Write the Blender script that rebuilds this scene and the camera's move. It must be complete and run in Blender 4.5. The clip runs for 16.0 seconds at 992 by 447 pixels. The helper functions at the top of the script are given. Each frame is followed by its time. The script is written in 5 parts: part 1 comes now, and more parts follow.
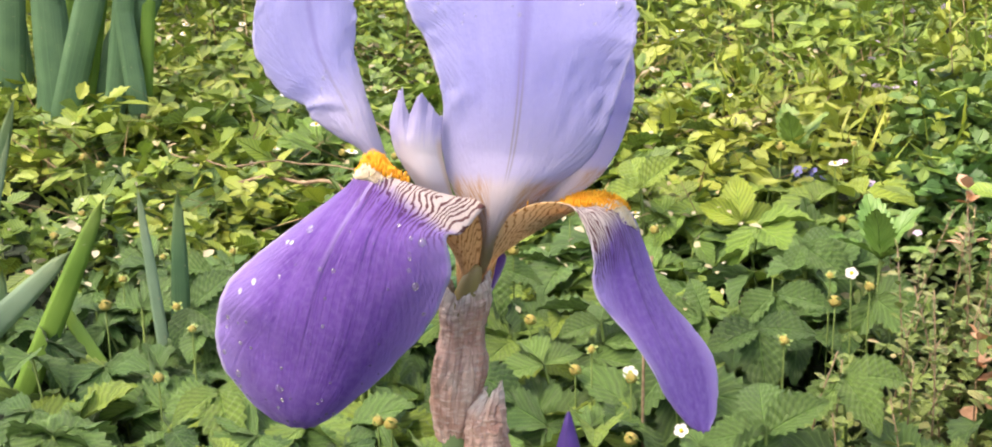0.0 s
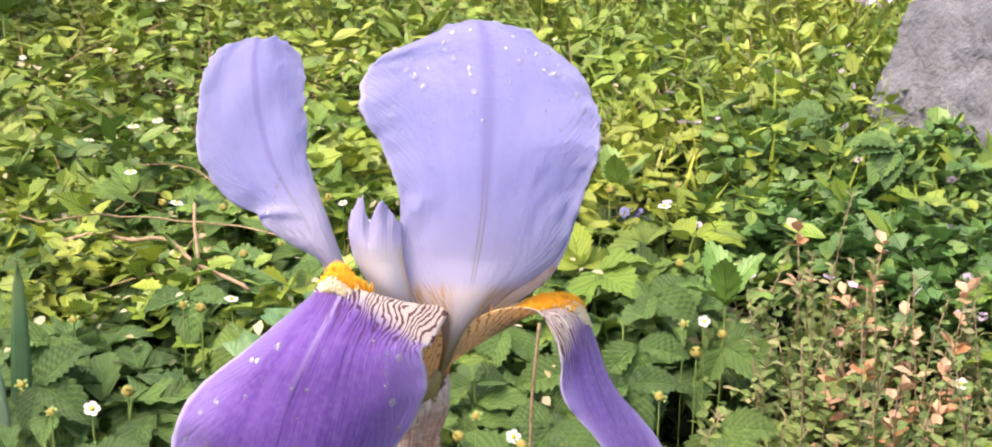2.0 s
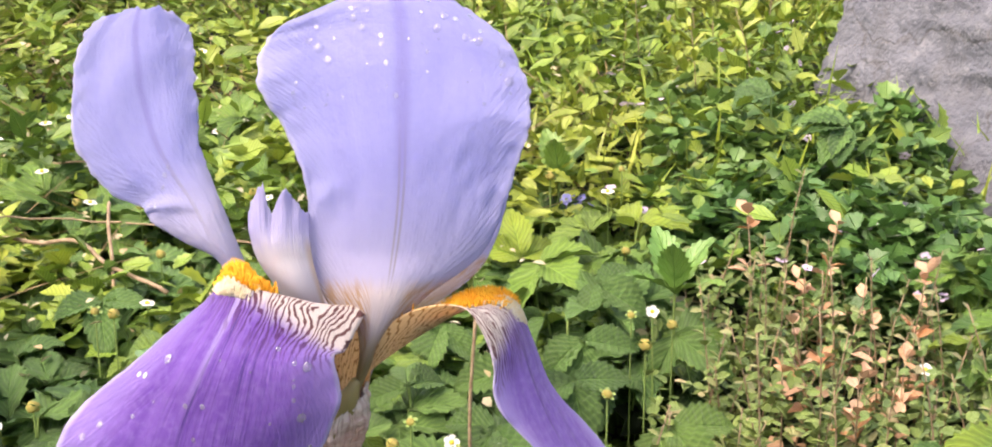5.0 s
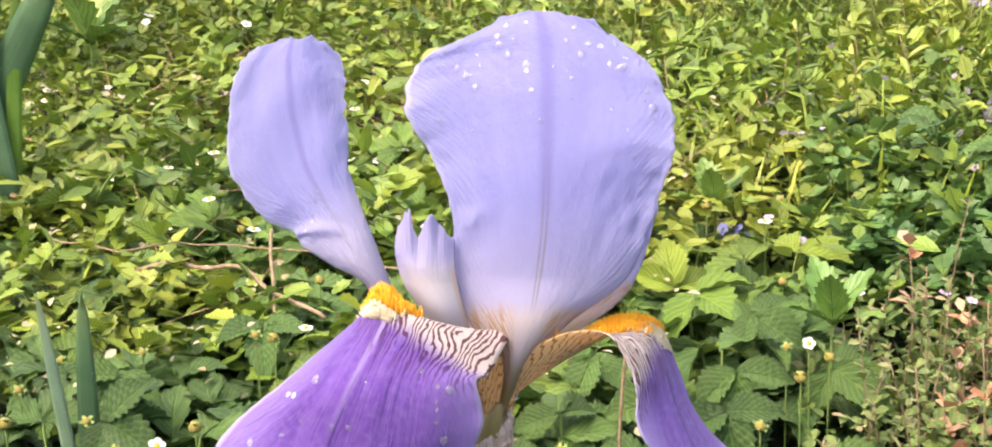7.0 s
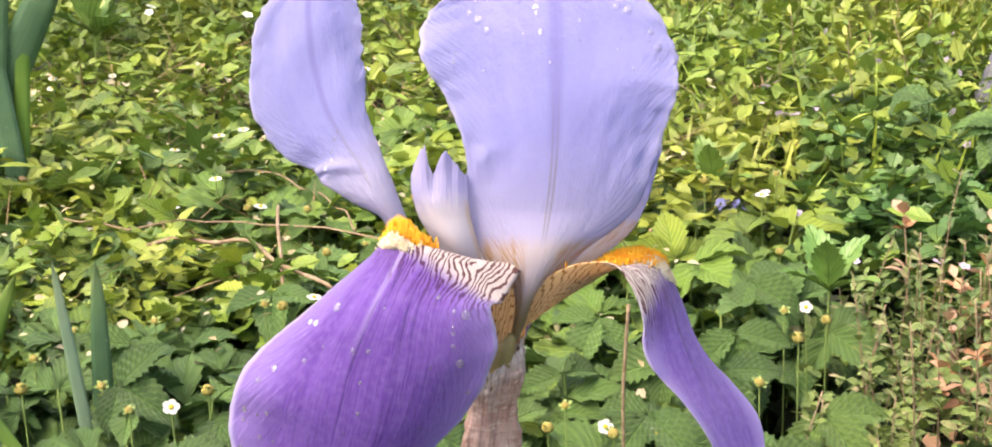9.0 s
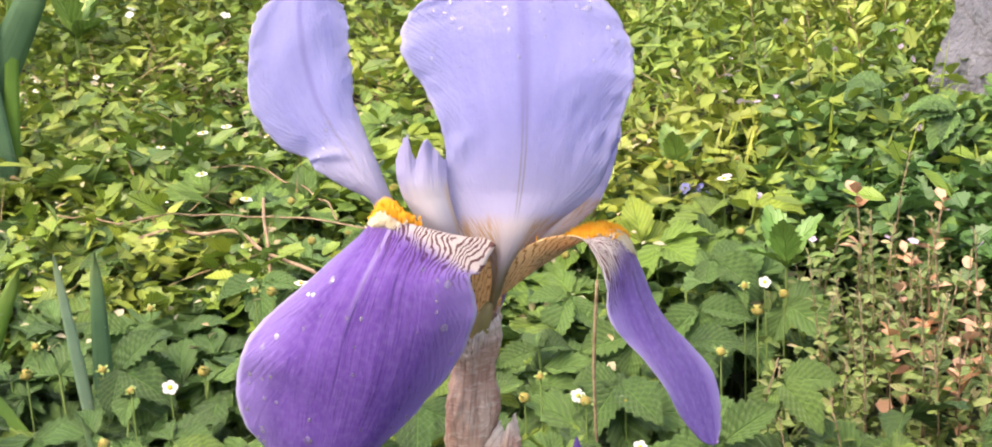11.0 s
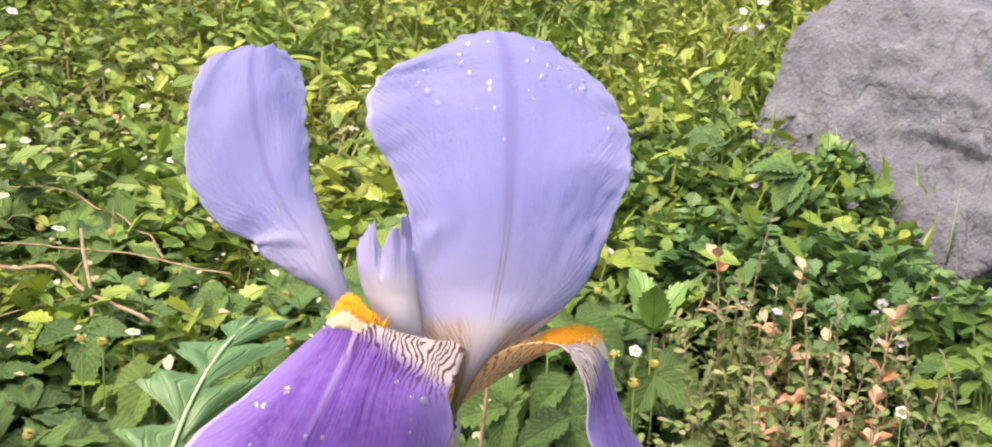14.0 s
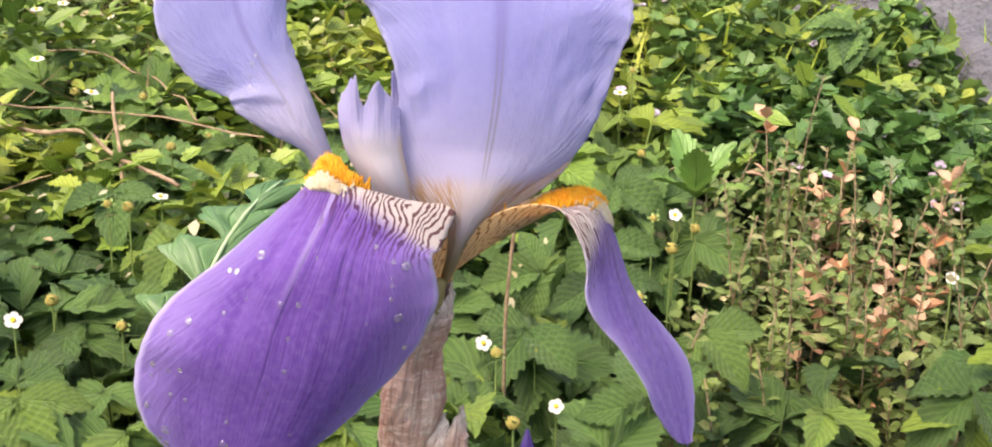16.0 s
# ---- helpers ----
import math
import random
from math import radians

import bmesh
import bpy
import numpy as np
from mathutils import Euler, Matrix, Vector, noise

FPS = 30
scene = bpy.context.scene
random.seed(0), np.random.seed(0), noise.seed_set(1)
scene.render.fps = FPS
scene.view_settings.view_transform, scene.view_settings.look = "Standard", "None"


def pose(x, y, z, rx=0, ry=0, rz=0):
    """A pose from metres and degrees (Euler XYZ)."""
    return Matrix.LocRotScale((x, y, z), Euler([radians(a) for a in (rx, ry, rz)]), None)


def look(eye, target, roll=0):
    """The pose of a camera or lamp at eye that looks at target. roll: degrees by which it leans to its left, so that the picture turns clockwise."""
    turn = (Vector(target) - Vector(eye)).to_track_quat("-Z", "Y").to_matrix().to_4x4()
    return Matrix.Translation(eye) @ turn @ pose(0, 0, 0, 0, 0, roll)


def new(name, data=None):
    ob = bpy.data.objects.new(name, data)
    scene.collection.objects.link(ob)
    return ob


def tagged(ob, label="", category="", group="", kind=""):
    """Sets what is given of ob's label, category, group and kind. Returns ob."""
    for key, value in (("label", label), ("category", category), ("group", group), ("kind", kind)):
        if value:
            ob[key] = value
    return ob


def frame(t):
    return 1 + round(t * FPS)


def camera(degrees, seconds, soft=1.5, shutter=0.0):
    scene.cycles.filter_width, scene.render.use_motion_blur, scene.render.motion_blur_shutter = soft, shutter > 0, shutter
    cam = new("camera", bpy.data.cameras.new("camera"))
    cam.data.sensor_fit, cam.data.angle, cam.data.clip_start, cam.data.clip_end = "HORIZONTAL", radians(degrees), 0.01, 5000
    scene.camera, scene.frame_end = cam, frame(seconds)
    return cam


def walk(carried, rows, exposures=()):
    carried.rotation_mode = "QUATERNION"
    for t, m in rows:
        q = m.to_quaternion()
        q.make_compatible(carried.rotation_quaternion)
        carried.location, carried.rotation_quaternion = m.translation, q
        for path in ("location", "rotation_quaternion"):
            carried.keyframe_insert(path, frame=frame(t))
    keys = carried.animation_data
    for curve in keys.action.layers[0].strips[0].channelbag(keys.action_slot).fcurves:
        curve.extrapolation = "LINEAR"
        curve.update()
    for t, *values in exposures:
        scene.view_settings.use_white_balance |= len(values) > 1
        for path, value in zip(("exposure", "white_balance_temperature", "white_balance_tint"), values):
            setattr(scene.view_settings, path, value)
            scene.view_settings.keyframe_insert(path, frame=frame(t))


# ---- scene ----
cam = camera(38.0, 16.0, soft=1.85)
PATH = [
    (0.0, (0.1369, -0.4584, 0.4497), (0.0165, -0.0889, 0.3549), -0.12),
    (0.5, (0.1188, -0.4629, 0.4581), (0.0127, -0.0893, 0.3624), 0.11),
    (1.0, (0.0947, -0.4663, 0.4721), (0.0077, -0.0878, 0.3763), 0.49),
    (1.5, (0.0710, -0.4646, 0.4822), (0.0054, -0.0818, 0.3865), 0.59),
    (2.0, (0.0564, -0.4641, 0.4837), (0.0101, -0.0783, 0.3887), 0.97),
    (2.5, (0.0521, -0.4608, 0.4813), (0.0225, -0.0732, 0.3870), 1.13),
    (3.0, (0.0510, -0.4413, 0.4761), (0.0337, -0.0529, 0.3818), 1.22),
    (3.2, (0.0515, -0.4382, 0.4758), (0.0386, -0.0497, 0.3814), 1.35),
    (5.3, (0.0585, -0.4085, 0.4687), (0.0217, -0.0222, 0.3718), -0.16),
    (5.5, (0.0574, -0.4076, 0.4704), (0.0163, -0.0216, 0.3739), -0.06),
    (6.0, (0.0636, -0.4092, 0.4731), (0.0073, -0.0243, 0.3797), -0.77),
    (6.5, (0.0649, -0.4112, 0.4706), (-0.0036, -0.0275, 0.3805), -1.01),
    (7.0, (0.0642, -0.4128, 0.4680), (-0.0124, -0.0301, 0.3801), -1.31),
    (7.5, (0.0655, -0.4156, 0.4623), (-0.0161, -0.0335, 0.3767), -1.68),
    (8.0, (0.0646, -0.4169, 0.4558), (-0.0179, -0.0347, 0.3714), -1.80),
    (8.5, (0.0611, -0.4304, 0.4535), (-0.0167, -0.0472, 0.3691), -1.45),
    (9.0, (0.0631, -0.4372, 0.4512), (-0.0121, -0.0539, 0.3650), -1.60),
    (9.5, (0.0680, -0.4480, 0.4531), (-0.0054, -0.0649, 0.3646), -1.64),
    (11.8, (0.0748, -0.5061, 0.4570), (0.0070, -0.1216, 0.3697), -2.96),
    (12.0, (0.0767, -0.5092, 0.4529), (0.0069, -0.1236, 0.3730), -2.70),
    (12.5, (0.0803, -0.5052, 0.4449), (0.0047, -0.1177, 0.3805), -1.92),
    (13.0, (0.0570, -0.4937, 0.4377), (-0.0100, -0.1033, 0.3819), 0.30),
    (13.5, (0.0099, -0.4640, 0.4656), (-0.0135, -0.0700, 0.4005), 1.64),
    (14.0, (-0.0111, -0.4303, 0.4734), (-0.0067, -0.0398, 0.3868), 2.67),
    (14.5, (-0.0210, -0.4083, 0.4823), (0.0020, -0.0232, 0.3764), 2.82),
    (15.0, (-0.0205, -0.3956, 0.4991), (-0.0015, -0.0145, 0.3789), 3.10),
    (15.5, (-0.0107, -0.3936, 0.4837), (-0.0095, -0.0135, 0.3592), 2.45),
    (16.0, (0.0142, -0.4030, 0.4649), (-0.0016, -0.0227, 0.3417), 1.65),
]

walk(cam, [(t, look(eye, target, roll)) for t, eye, target, roll in PATH], [(t, e, 7560, 16) for t, e in ((0.0, 1.60), (6.0, 1.65), (8.5, 1.68), (12.0, 1.61), (13.0, 1.62), (14.0, 1.52), (16.0, 1.47))])

# ---- world and light: a bright overcast sky ----
world = bpy.data.worlds.new("sky")
scene.world = world
world.use_nodes = True
wn = world.node_tree.nodes
sky = wn.new("ShaderNodeTexSky")
sky.sky_type = "NISHITA"
sky.sun_disc = False
sky.sun_elevation, sky.sun_rotation = radians(58), radians(228)
sky.air_density, sky.dust_density, sky.ozone_density = 1.0, 4.0, 1.0
wn["Background"].inputs["Strength"].default_value = 0.14
world.node_tree.links.new(sky.outputs[0], wn["Background"].inputs["Color"])

sun = new("sun", bpy.data.lights.new("sun", "SUN"))
sun.data.energy, sun.data.angle, sun.data.color = 1.45, radians(55), (1.0, 0.96, 0.9)
sun.matrix_world = look((-0.9, -0.8, 2.0), (0, 0, 0))


# ---- materials ----
def material(name):
    m = bpy.data.materials.new(name)
    m.use_nodes = True
    nt = m.node_tree
    return m, nt, nt.nodes["Principled BSDF"]


def node(nt, kind, **values):
    n = nt.nodes.new(kind)
    for key, value in values.items():
        if key in n.inputs:
            n.inputs[key].default_value = value
    return n


def math_node(nt, op, a, b=None):
    n = nt.nodes.new("ShaderNodeMath")
    n.operation = op
    for i, v in enumerate((a, b)):
        if v is None:
            continue
        if isinstance(v, (int, float)):
            n.inputs[i].default_value = v
        else:
            nt.links.new(v, n.inputs[i])
    return n.outputs[0]


def ramp(nt, fac, *stops):
    n = nt.nodes.new("ShaderNodeValToRGB")
    while len(n.color_ramp.elements) < len(stops):
        n.color_ramp.elements.new(0.5)
    for e, (p, c) in zip(n.color_ramp.elements, stops):
        e.position, e.color = p, (*c, 1)
    nt.links.new(fac, n.inputs[0])
    return n.outputs[0]


def mix(nt, fac, a, b, blend="MIX"):
    n = nt.nodes.new("ShaderNodeMixRGB")
    n.blend_type = blend
    for i, v in enumerate((fac, a, b)):
        if isinstance(v, (int, float)):
            n.inputs[i].default_value = v
        elif isinstance(v, tuple):
            n.inputs[i].default_value = (*v, 1)
        else:
            nt.links.new(v, n.inputs[i])
    return n.outputs[0]


def noise_tex(nt, scale, detail=3, coord=None, stretch=None, rough=0.55):
    n = node(nt, "ShaderNodeTexNoise", Scale=scale, Detail=detail, Roughness=rough)
    if coord is None:
        coord = nt.nodes.new("ShaderNodeTexCoord").outputs["Object"]
    if stretch:
        mp = nt.nodes.new("ShaderNodeMapping")
        mp.inputs["Scale"].default_value = stretch
        nt.links.new(coord, mp.inputs[0])
        coord = mp.outputs[0]
    nt.links.new(coord, n.inputs["Vector"])
    return n.outputs["Fac"]


def bump(nt, bsdf, height, strength=0.4, distance=0.001):
    b = node(nt, "ShaderNodeBump", Strength=strength, Distance=distance)
    nt.links.new(height, b.inputs["Height"])
    nt.links.new(b.outputs[0], bsdf.inputs["Normal"])
    return b.outputs[0]


def thin(nt, bsdf, color, share, normal=None):
    """Lets light through a thin sheet: a share of translucency beside the gloss."""
    tr = nt.nodes.new("ShaderNodeBsdfTranslucent")
    nt.links.new(color, tr.inputs[0])
    if normal:
        nt.links.new(normal, tr.inputs["Normal"])
    mx = nt.nodes.new("ShaderNodeMixShader")
    mx.inputs[0].default_value = share
    nt.links.new(bsdf.outputs[0], mx.inputs[1])
    nt.links.new(tr.outputs[0], mx.inputs[2])
    nt.links.new(mx.outputs[0], nt.nodes["Material Output"].inputs["Surface"])


def uv_xy(nt):
    u = nt.nodes.new("ShaderNodeUVMap")
    s = nt.nodes.new("ShaderNodeSeparateXYZ")
    nt.links.new(u.outputs[0], s.inputs[0])
    return u.outputs[0], s.outputs[0], s.outputs[1]


def smooth(nt, value, lo, hi):
    n = nt.nodes.new("ShaderNodeMapRange")
    n.interpolation_type = "SMOOTHSTEP"
    n.inputs["From Min"].default_value, n.inputs["From Max"].default_value = lo, hi
    nt.links.new(value, n.inputs["Value"])
    return n.outputs[0]


def net(nt, uv, stretch, width):
    """Irregular branching lines, like the brown net on an iris claw."""
    mp = nt.nodes.new("ShaderNodeMapping")
    mp.inputs["Scale"].default_value = stretch
    nt.links.new(uv, mp.inputs[0])
    warp = node(nt, "ShaderNodeTexNoise", Scale=0.55, Detail=3.0)
    nt.links.new(mp.outputs[0], warp.inputs["Vector"])
    v = node(nt, "ShaderNodeTexVoronoi", Scale=1.0, Randomness=0.9)
    v.voronoi_dimensions, v.feature = "2D", "DISTANCE_TO_EDGE"
    nt.links.new(mix(nt, 1.6, mp.outputs[0], warp.outputs["Color"], "ADD"), v.inputs["Vector"])
    return math_node(nt, "SUBTRACT", 1.0, smooth(nt, v.outputs["Distance"], width * 0.5, width))


def forked(nt, phase, lo, hi):
    """Dark lines of a warped wave that join and fork."""
    return smooth(nt, math_node(nt, "SINE", math_node(nt, "MULTIPLY", phase, 6.2832)), lo, hi)


def petal_material(name, pale, deep, edge, base_tan, haft, claw_share=1.0, skew=0.0):
    """Petal skin. uv x runs across the petal, y from claw to tip. haft: the y at which the veined claw ends."""
    m, nt, b = material(name)
    uv, s, t = uv_xy(nt)
    across = math_node(nt, "ABSOLUTE", math_node(nt, "SUBTRACT", s, 0.5))
    # fine creases run out from the rib towards the rim
    fan_uv = nt.nodes.new("ShaderNodeCombineXYZ")
    nt.links.new(math_node(nt, "SUBTRACT", t, math_node(nt, "MULTIPLY", across, 0.9)), fan_uv.inputs[0])
    nt.links.new(s, fan_uv.inputs[1])
    crease = noise_tex(nt, 1.0, 5, fan_uv.outputs[0], (62, 9, 1), 0.62)
    pucker = noise_tex(nt, 1.0, 4, uv, (16, 20, 1), 0.6)
    fine = noise_tex(nt, 1.0, 5, uv, (60, 5, 1), 0.65)
    wide = noise_tex(nt, 1.0, 3, uv, (9, 3, 1))
    blotch = noise_tex(nt, 420, 4)
    col = mix(nt, smooth(nt, wide, 0.3, 0.7), pale, deep)
    col = mix(nt, math_node(nt, "MULTIPLY", math_node(nt, "SUBTRACT", 1.0, smooth(nt, across, 0.03, 0.16)), 0.35), col, deep)
    col = mix(nt, smooth(nt, across, 0.27 if haft else 0.3, 0.5), col, edge)
    col = mix(nt, math_node(nt, "MULTIPLY", smooth(nt, fine, 0.5, 0.75), 0.2 if haft else 0.08), col, deep)
    rimward = smooth(nt, across, 0.1 if haft else 0.24, 0.48)
    col = mix(nt, math_node(nt, "MULTIPLY", math_node(nt, "MULTIPLY", smooth(nt, crease, 0.5, 0.7), rimward), 0.4 if haft else 0.22), col, edge)
    col = mix(nt, math_node(nt, "MULTIPLY", smooth(nt, blotch, 0.35, 0.75), 0.3), col, edge)
    if haft:
        # dark threads run down the blade from the claw
        middle = math_node(nt, "SUBTRACT", 1.0, smooth(nt, across, 0.05, 0.26))
        fade = math_node(nt, "SUBTRACT", 1.0, smooth(nt, t, haft + 0.1, 0.95))
        ridge = math_node(nt, "ABSOLUTE", math_node(nt, "SUBTRACT", noise_tex(nt, 1.0, 3, uv, (24, 1.1, 1), 0.45), 0.5))
        thread = math_node(nt, "SUBTRACT", 1.0, smooth(nt, ridge, 0.004, 0.018))
        dark = math_node(nt, "MULTIPLY", math_node(nt, "MULTIPLY", thread, middle), math_node(nt, "MULTIPLY", fade, 0.85))
        col = mix(nt, dark, col, (0.045, 0.018, 0.17))
        stripe = math_node(nt, "MULTIPLY", math_node(nt, "SUBTRACT", 1.0, smooth(nt, math_node(nt, "ABSOLUTE", math_node(nt, "SUBTRACT", s, 0.42)), 0.004, 0.03)), math_node(nt, "SUBTRACT", 1.0, smooth(nt, t, haft + 0.05, haft + 0.28)))
        col = mix(nt, math_node(nt, "MULTIPLY", stripe, 0.5 if skew > 0 else 0.0), col, (0.62, 0.56, 0.82))
        # forked stripes on the haft, a herringbone net further in
        warp = noise_tex(nt, 1.0, 3, uv, (9, 8, 1), 0.5)
        haft_line = forked(nt, math_node(nt, "ADD", math_node(nt, "MULTIPLY", s, 36.0), math_node(nt, "MULTIPLY", warp, 6.0)), 0.05, 0.6)
        claw_line = forked(nt, math_node(nt, "ADD", math_node(nt, "SUBTRACT", math_node(nt, "MULTIPLY", t, 42.0), math_node(nt, "MULTIPLY", across, 13.0)), math_node(nt, "MULTIPLY", warp, 4.0)), 0.55, 0.95)
        inward = math_node(nt, "SUBTRACT", 1.0, smooth(nt, t, haft - 0.12, haft - 0.04))
        ground_tone = mix(nt, inward, (0.80, 0.72, 0.70), base_tan)
        line_tone = mix(nt, inward, (0.17, 0.065, 0.07), (0.46, 0.21, 0.06))
        strong = mix(nt, inward, haft_line, claw_line)
        claw = mix(nt, strong, ground_tone, line_tone)
        edge_line = math_node(nt, "SUBTRACT", math_node(nt, "ADD", t, math_node(nt, "MULTIPLY", fine, 0.06)), math_node(nt, "MULTIPLY", math_node(nt, "SUBTRACT", s, 0.5), skew))
        veiled = mix(nt, strong, col, (0.11, 0.035, 0.16))
        col = mix(nt, math_node(nt, "SUBTRACT", 1.0, smooth(nt, edge_line, haft + 0.10, haft + 0.19)), col, veiled)
        col = mix(nt, math_node(nt, "SUBTRACT", 1.0, smooth(nt, edge_line, haft + 0.045, haft + 0.115)), col, claw)
    else:
        lines = net(nt, fan_uv.outputs[0], (58, 9, 1), 0.22)
        claw = mix(nt, math_node(nt, "MULTIPLY", lines, smooth(nt, across, 0.11, 0.2)), (0.68, 0.62, 0.66), base_tan)
        low = math_node(nt, "SUBTRACT", 1.0, smooth(nt, math_node(nt, "ADD", t, math_node(nt, "MULTIPLY", fine, 0.04)), 0.33 * claw_share, 0.40 * claw_share))
        col = mix(nt, math_node(nt, "SUBTRACT", 1.0, smooth(nt, t, 0.2, 0.52)), col, (0.57, 0.55, 0.73))
        col = mix(nt, low, col, claw)
        rib = math_node(nt, "MULTIPLY", math_node(nt, "SUBTRACT", 1.0, smooth(nt, math_node(nt, "ABSOLUTE", math_node(nt, "SUBTRACT", across, 0.012)), 0.002, 0.009)), math_node(nt, "MULTIPLY", smooth(nt, t, 0.22, 0.3), math_node(nt, "SUBTRACT", 1.0, smooth(nt, t, 0.4, 0.62))))
        col = mix(nt, math_node(nt, "MULTIPLY", rib, 0.6), col, (0.34, 0.315, 0.33))
        band = math_node(nt, "MULTIPLY", math_node(nt, "SUBTRACT", 1.0, smooth(nt, across, 0.004, 0.05)), smooth(nt, t, 0.35, 0.55))
        col = mix(nt, math_node(nt, "MULTIPLY", band, 0.45), col, (0.235, 0.215, 0.55))
        col = mix(nt, math_node(nt, "SUBTRACT", 1.0, smooth(nt, t, 0.06 * claw_share, 0.2 * claw_share)), col, (0.42, 0.34, 0.17))
    rim = math_node(nt, "MULTIPLY", smooth(nt, across, 0.475, 0.497), smooth(nt, t, 0.4, 0.5))
    col = mix(nt, math_node(nt, "MULTIPLY", rim, 0.6), col, (0.74, 0.72, 0.93))
    nt.links.new(col, b.inputs["Base Color"])
    b.inputs["Roughness"].default_value = 0.6
    b.inputs["Specular IOR Level"].default_value = 0.2
    b.inputs["Sheen Weight"].default_value = 0.3
    hgt = math_node(nt, "ADD", math_node(nt, "MULTIPLY", math_node(nt, "MULTIPLY", crease, rimward), 0.75), math_node(nt, "ADD", math_node(nt, "ADD", math_node(nt, "MULTIPLY", fine, 0.35 if haft else 0.13), math_node(nt, "MULTIPLY", pucker, 0.5)), math_node(nt, "MULTIPLY", blotch, 0.10)))
    nrm = bump(nt, b, hgt, 0.6, 0.0022 if haft else 0.0019)
    thin(nt, b, col, 0.5 if haft else 0.58, nrm)
    return m


def paper_material(name):
    """A withered bract: pinkish brown, pale towards its torn tip, with dark lengthwise veins and cross crinkles."""
    m, nt, b = material(name)
    uv, s, t = uv_xy(nt)
    streak = noise_tex(nt, 1.0, 4, uv, (46, 3.5, 1), 0.6)
    cross = noise_tex(nt, 1.0, 4, uv, (9, 42, 1), 0.65)
    patch = noise_tex(nt, 1.0, 3, uv, (4, 4, 1))
    body = mix(nt, smooth(nt, patch, 0.35, 0.65), (0.54, 0.31, 0.245), (0.70, 0.50, 0.42))
    high = smooth(nt, math_node(nt, "ADD", t, math_node(nt, "MULTIPLY", patch, 0.3)), 0.82, 1.1)
    col = mix(nt, high, body, (0.76, 0.70, 0.64))
    col = mix(nt, math_node(nt, "MULTIPLY", smooth(nt, cross, 0.5, 0.62), 0.5), col, (0.84, 0.73, 0.65))
    col = mix(nt, math_node(nt, "MULTIPLY", smooth(nt, streak, 0.5, 0.6), 0.5), col, (0.36, 0.19, 0.15))
    nt.links.new(col, b.inputs["Base Color"])
    b.inputs["Roughness"].default_value = 0.6
    nrm = bump(nt, b, math_node(nt, "ADD", math_node(nt, "MULTIPLY", streak, 0.8), cross), 0.7, 0.0022)
    thin(nt, b, col, 0.1, nrm)
    return m


def leaf_material(name, dark, light, odd=None, rough=0.45, veins=True, by_island=False, share=0.14, yellow=(0.24, 0.30, 0.05), drift=0.5):
    m, nt, b = material(name)
    if by_island:
        rnd = nt.nodes.new("ShaderNodeNewGeometry").outputs["Random Per Island"]
    else:
        rnd = nt.nodes.new("ShaderNodeObjectInfo").outputs["Random"]
    stops = [(0.0, dark), (0.6, light)] + ([(0.80, light), (0.95, odd)] if odd else [])
    col = ramp(nt, rnd, *stops)
    where = nt.nodes.new("ShaderNodeNewGeometry").outputs["Position"]
    patch = noise_tex(nt, 60, 3, where)
    col = mix(nt, math_node(nt, "MULTIPLY", smooth(nt, patch, 0.35, 0.7), 0.45), col, light)
    region = noise_tex(nt, 5.5, 2, where)
    col = mix(nt, math_node(nt, "MULTIPLY", smooth(nt, region, 0.42, 0.66), drift), col, yellow)
    col = mix(nt, math_node(nt, "MULTIPLY", math_node(nt, "SUBTRACT", 1.0, smooth(nt, region, 0.28, 0.45)), 0.4), col, dark)
    grain = noise_tex(nt, 900, 2)
    col = mix(nt, math_node(nt, "MULTIPLY", grain, 0.25), col, dark)
    hgt = grain
    if veins:
        uv, s, t = uv_xy(nt)
        across = math_node(nt, "ABSOLUTE", math_node(nt, "SUBTRACT", s, 0.5))
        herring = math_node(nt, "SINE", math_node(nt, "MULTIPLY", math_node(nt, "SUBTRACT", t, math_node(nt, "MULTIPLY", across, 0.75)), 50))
        side = smooth(nt, herring, 0.7, 1.0)
        rib = math_node(nt, "SUBTRACT", 1.0, smooth(nt, across, 0.0, 0.035))
        vein = math_node(nt, "MAXIMUM", math_node(nt, "MULTIPLY", side, 0.5), rib)
        # shading of the pleats painted in: valleys between side veins go darker
        valley_shade = math_node(nt, "SUBTRACT", 1.0, smooth(nt, herring, -0.9, 0.1))
        col = mix(nt, math_node(nt, "MULTIPLY", valley_shade, 0.35), col, dark)
        col = mix(nt, math_node(nt, "MULTIPLY", vein, 0.45), col, tuple(min(1, c * 1.5 + 0.03) for c in light))
        hgt = math_node(nt, "ADD", math_node(nt, "MULTIPLY", grain, 0.25), math_node(nt, "MULTIPLY", vein, -0.8))
    nt.links.new(col, b.inputs["Base Color"])
    b.inputs["Roughness"].default_value = rough
    b.inputs["Specular IOR Level"].default_value = 0.62
    nrm = bump(nt, b, hgt, 0.9, 0.0022)
    thin(nt, b, col, share, nrm)
    return m


def plain_material(name, a, c, scale=200, rough=0.6, stretch=None, relief=0.4, share=0.0, distance=0.001):
    m, nt, b = material(name)
    n1 = noise_tex(nt, scale, 4, None, stretch)
    col = mix(nt, smooth(nt, n1, 0.3, 0.7), a, c)
    nt.links.new(col, b.inputs["Base Color"])
    b.inputs["Roughness"].default_value = rough
    nrm = bump(nt, b, n1, relief, distance)
    if share:
        thin(nt, b, col, share, nrm)
    return m


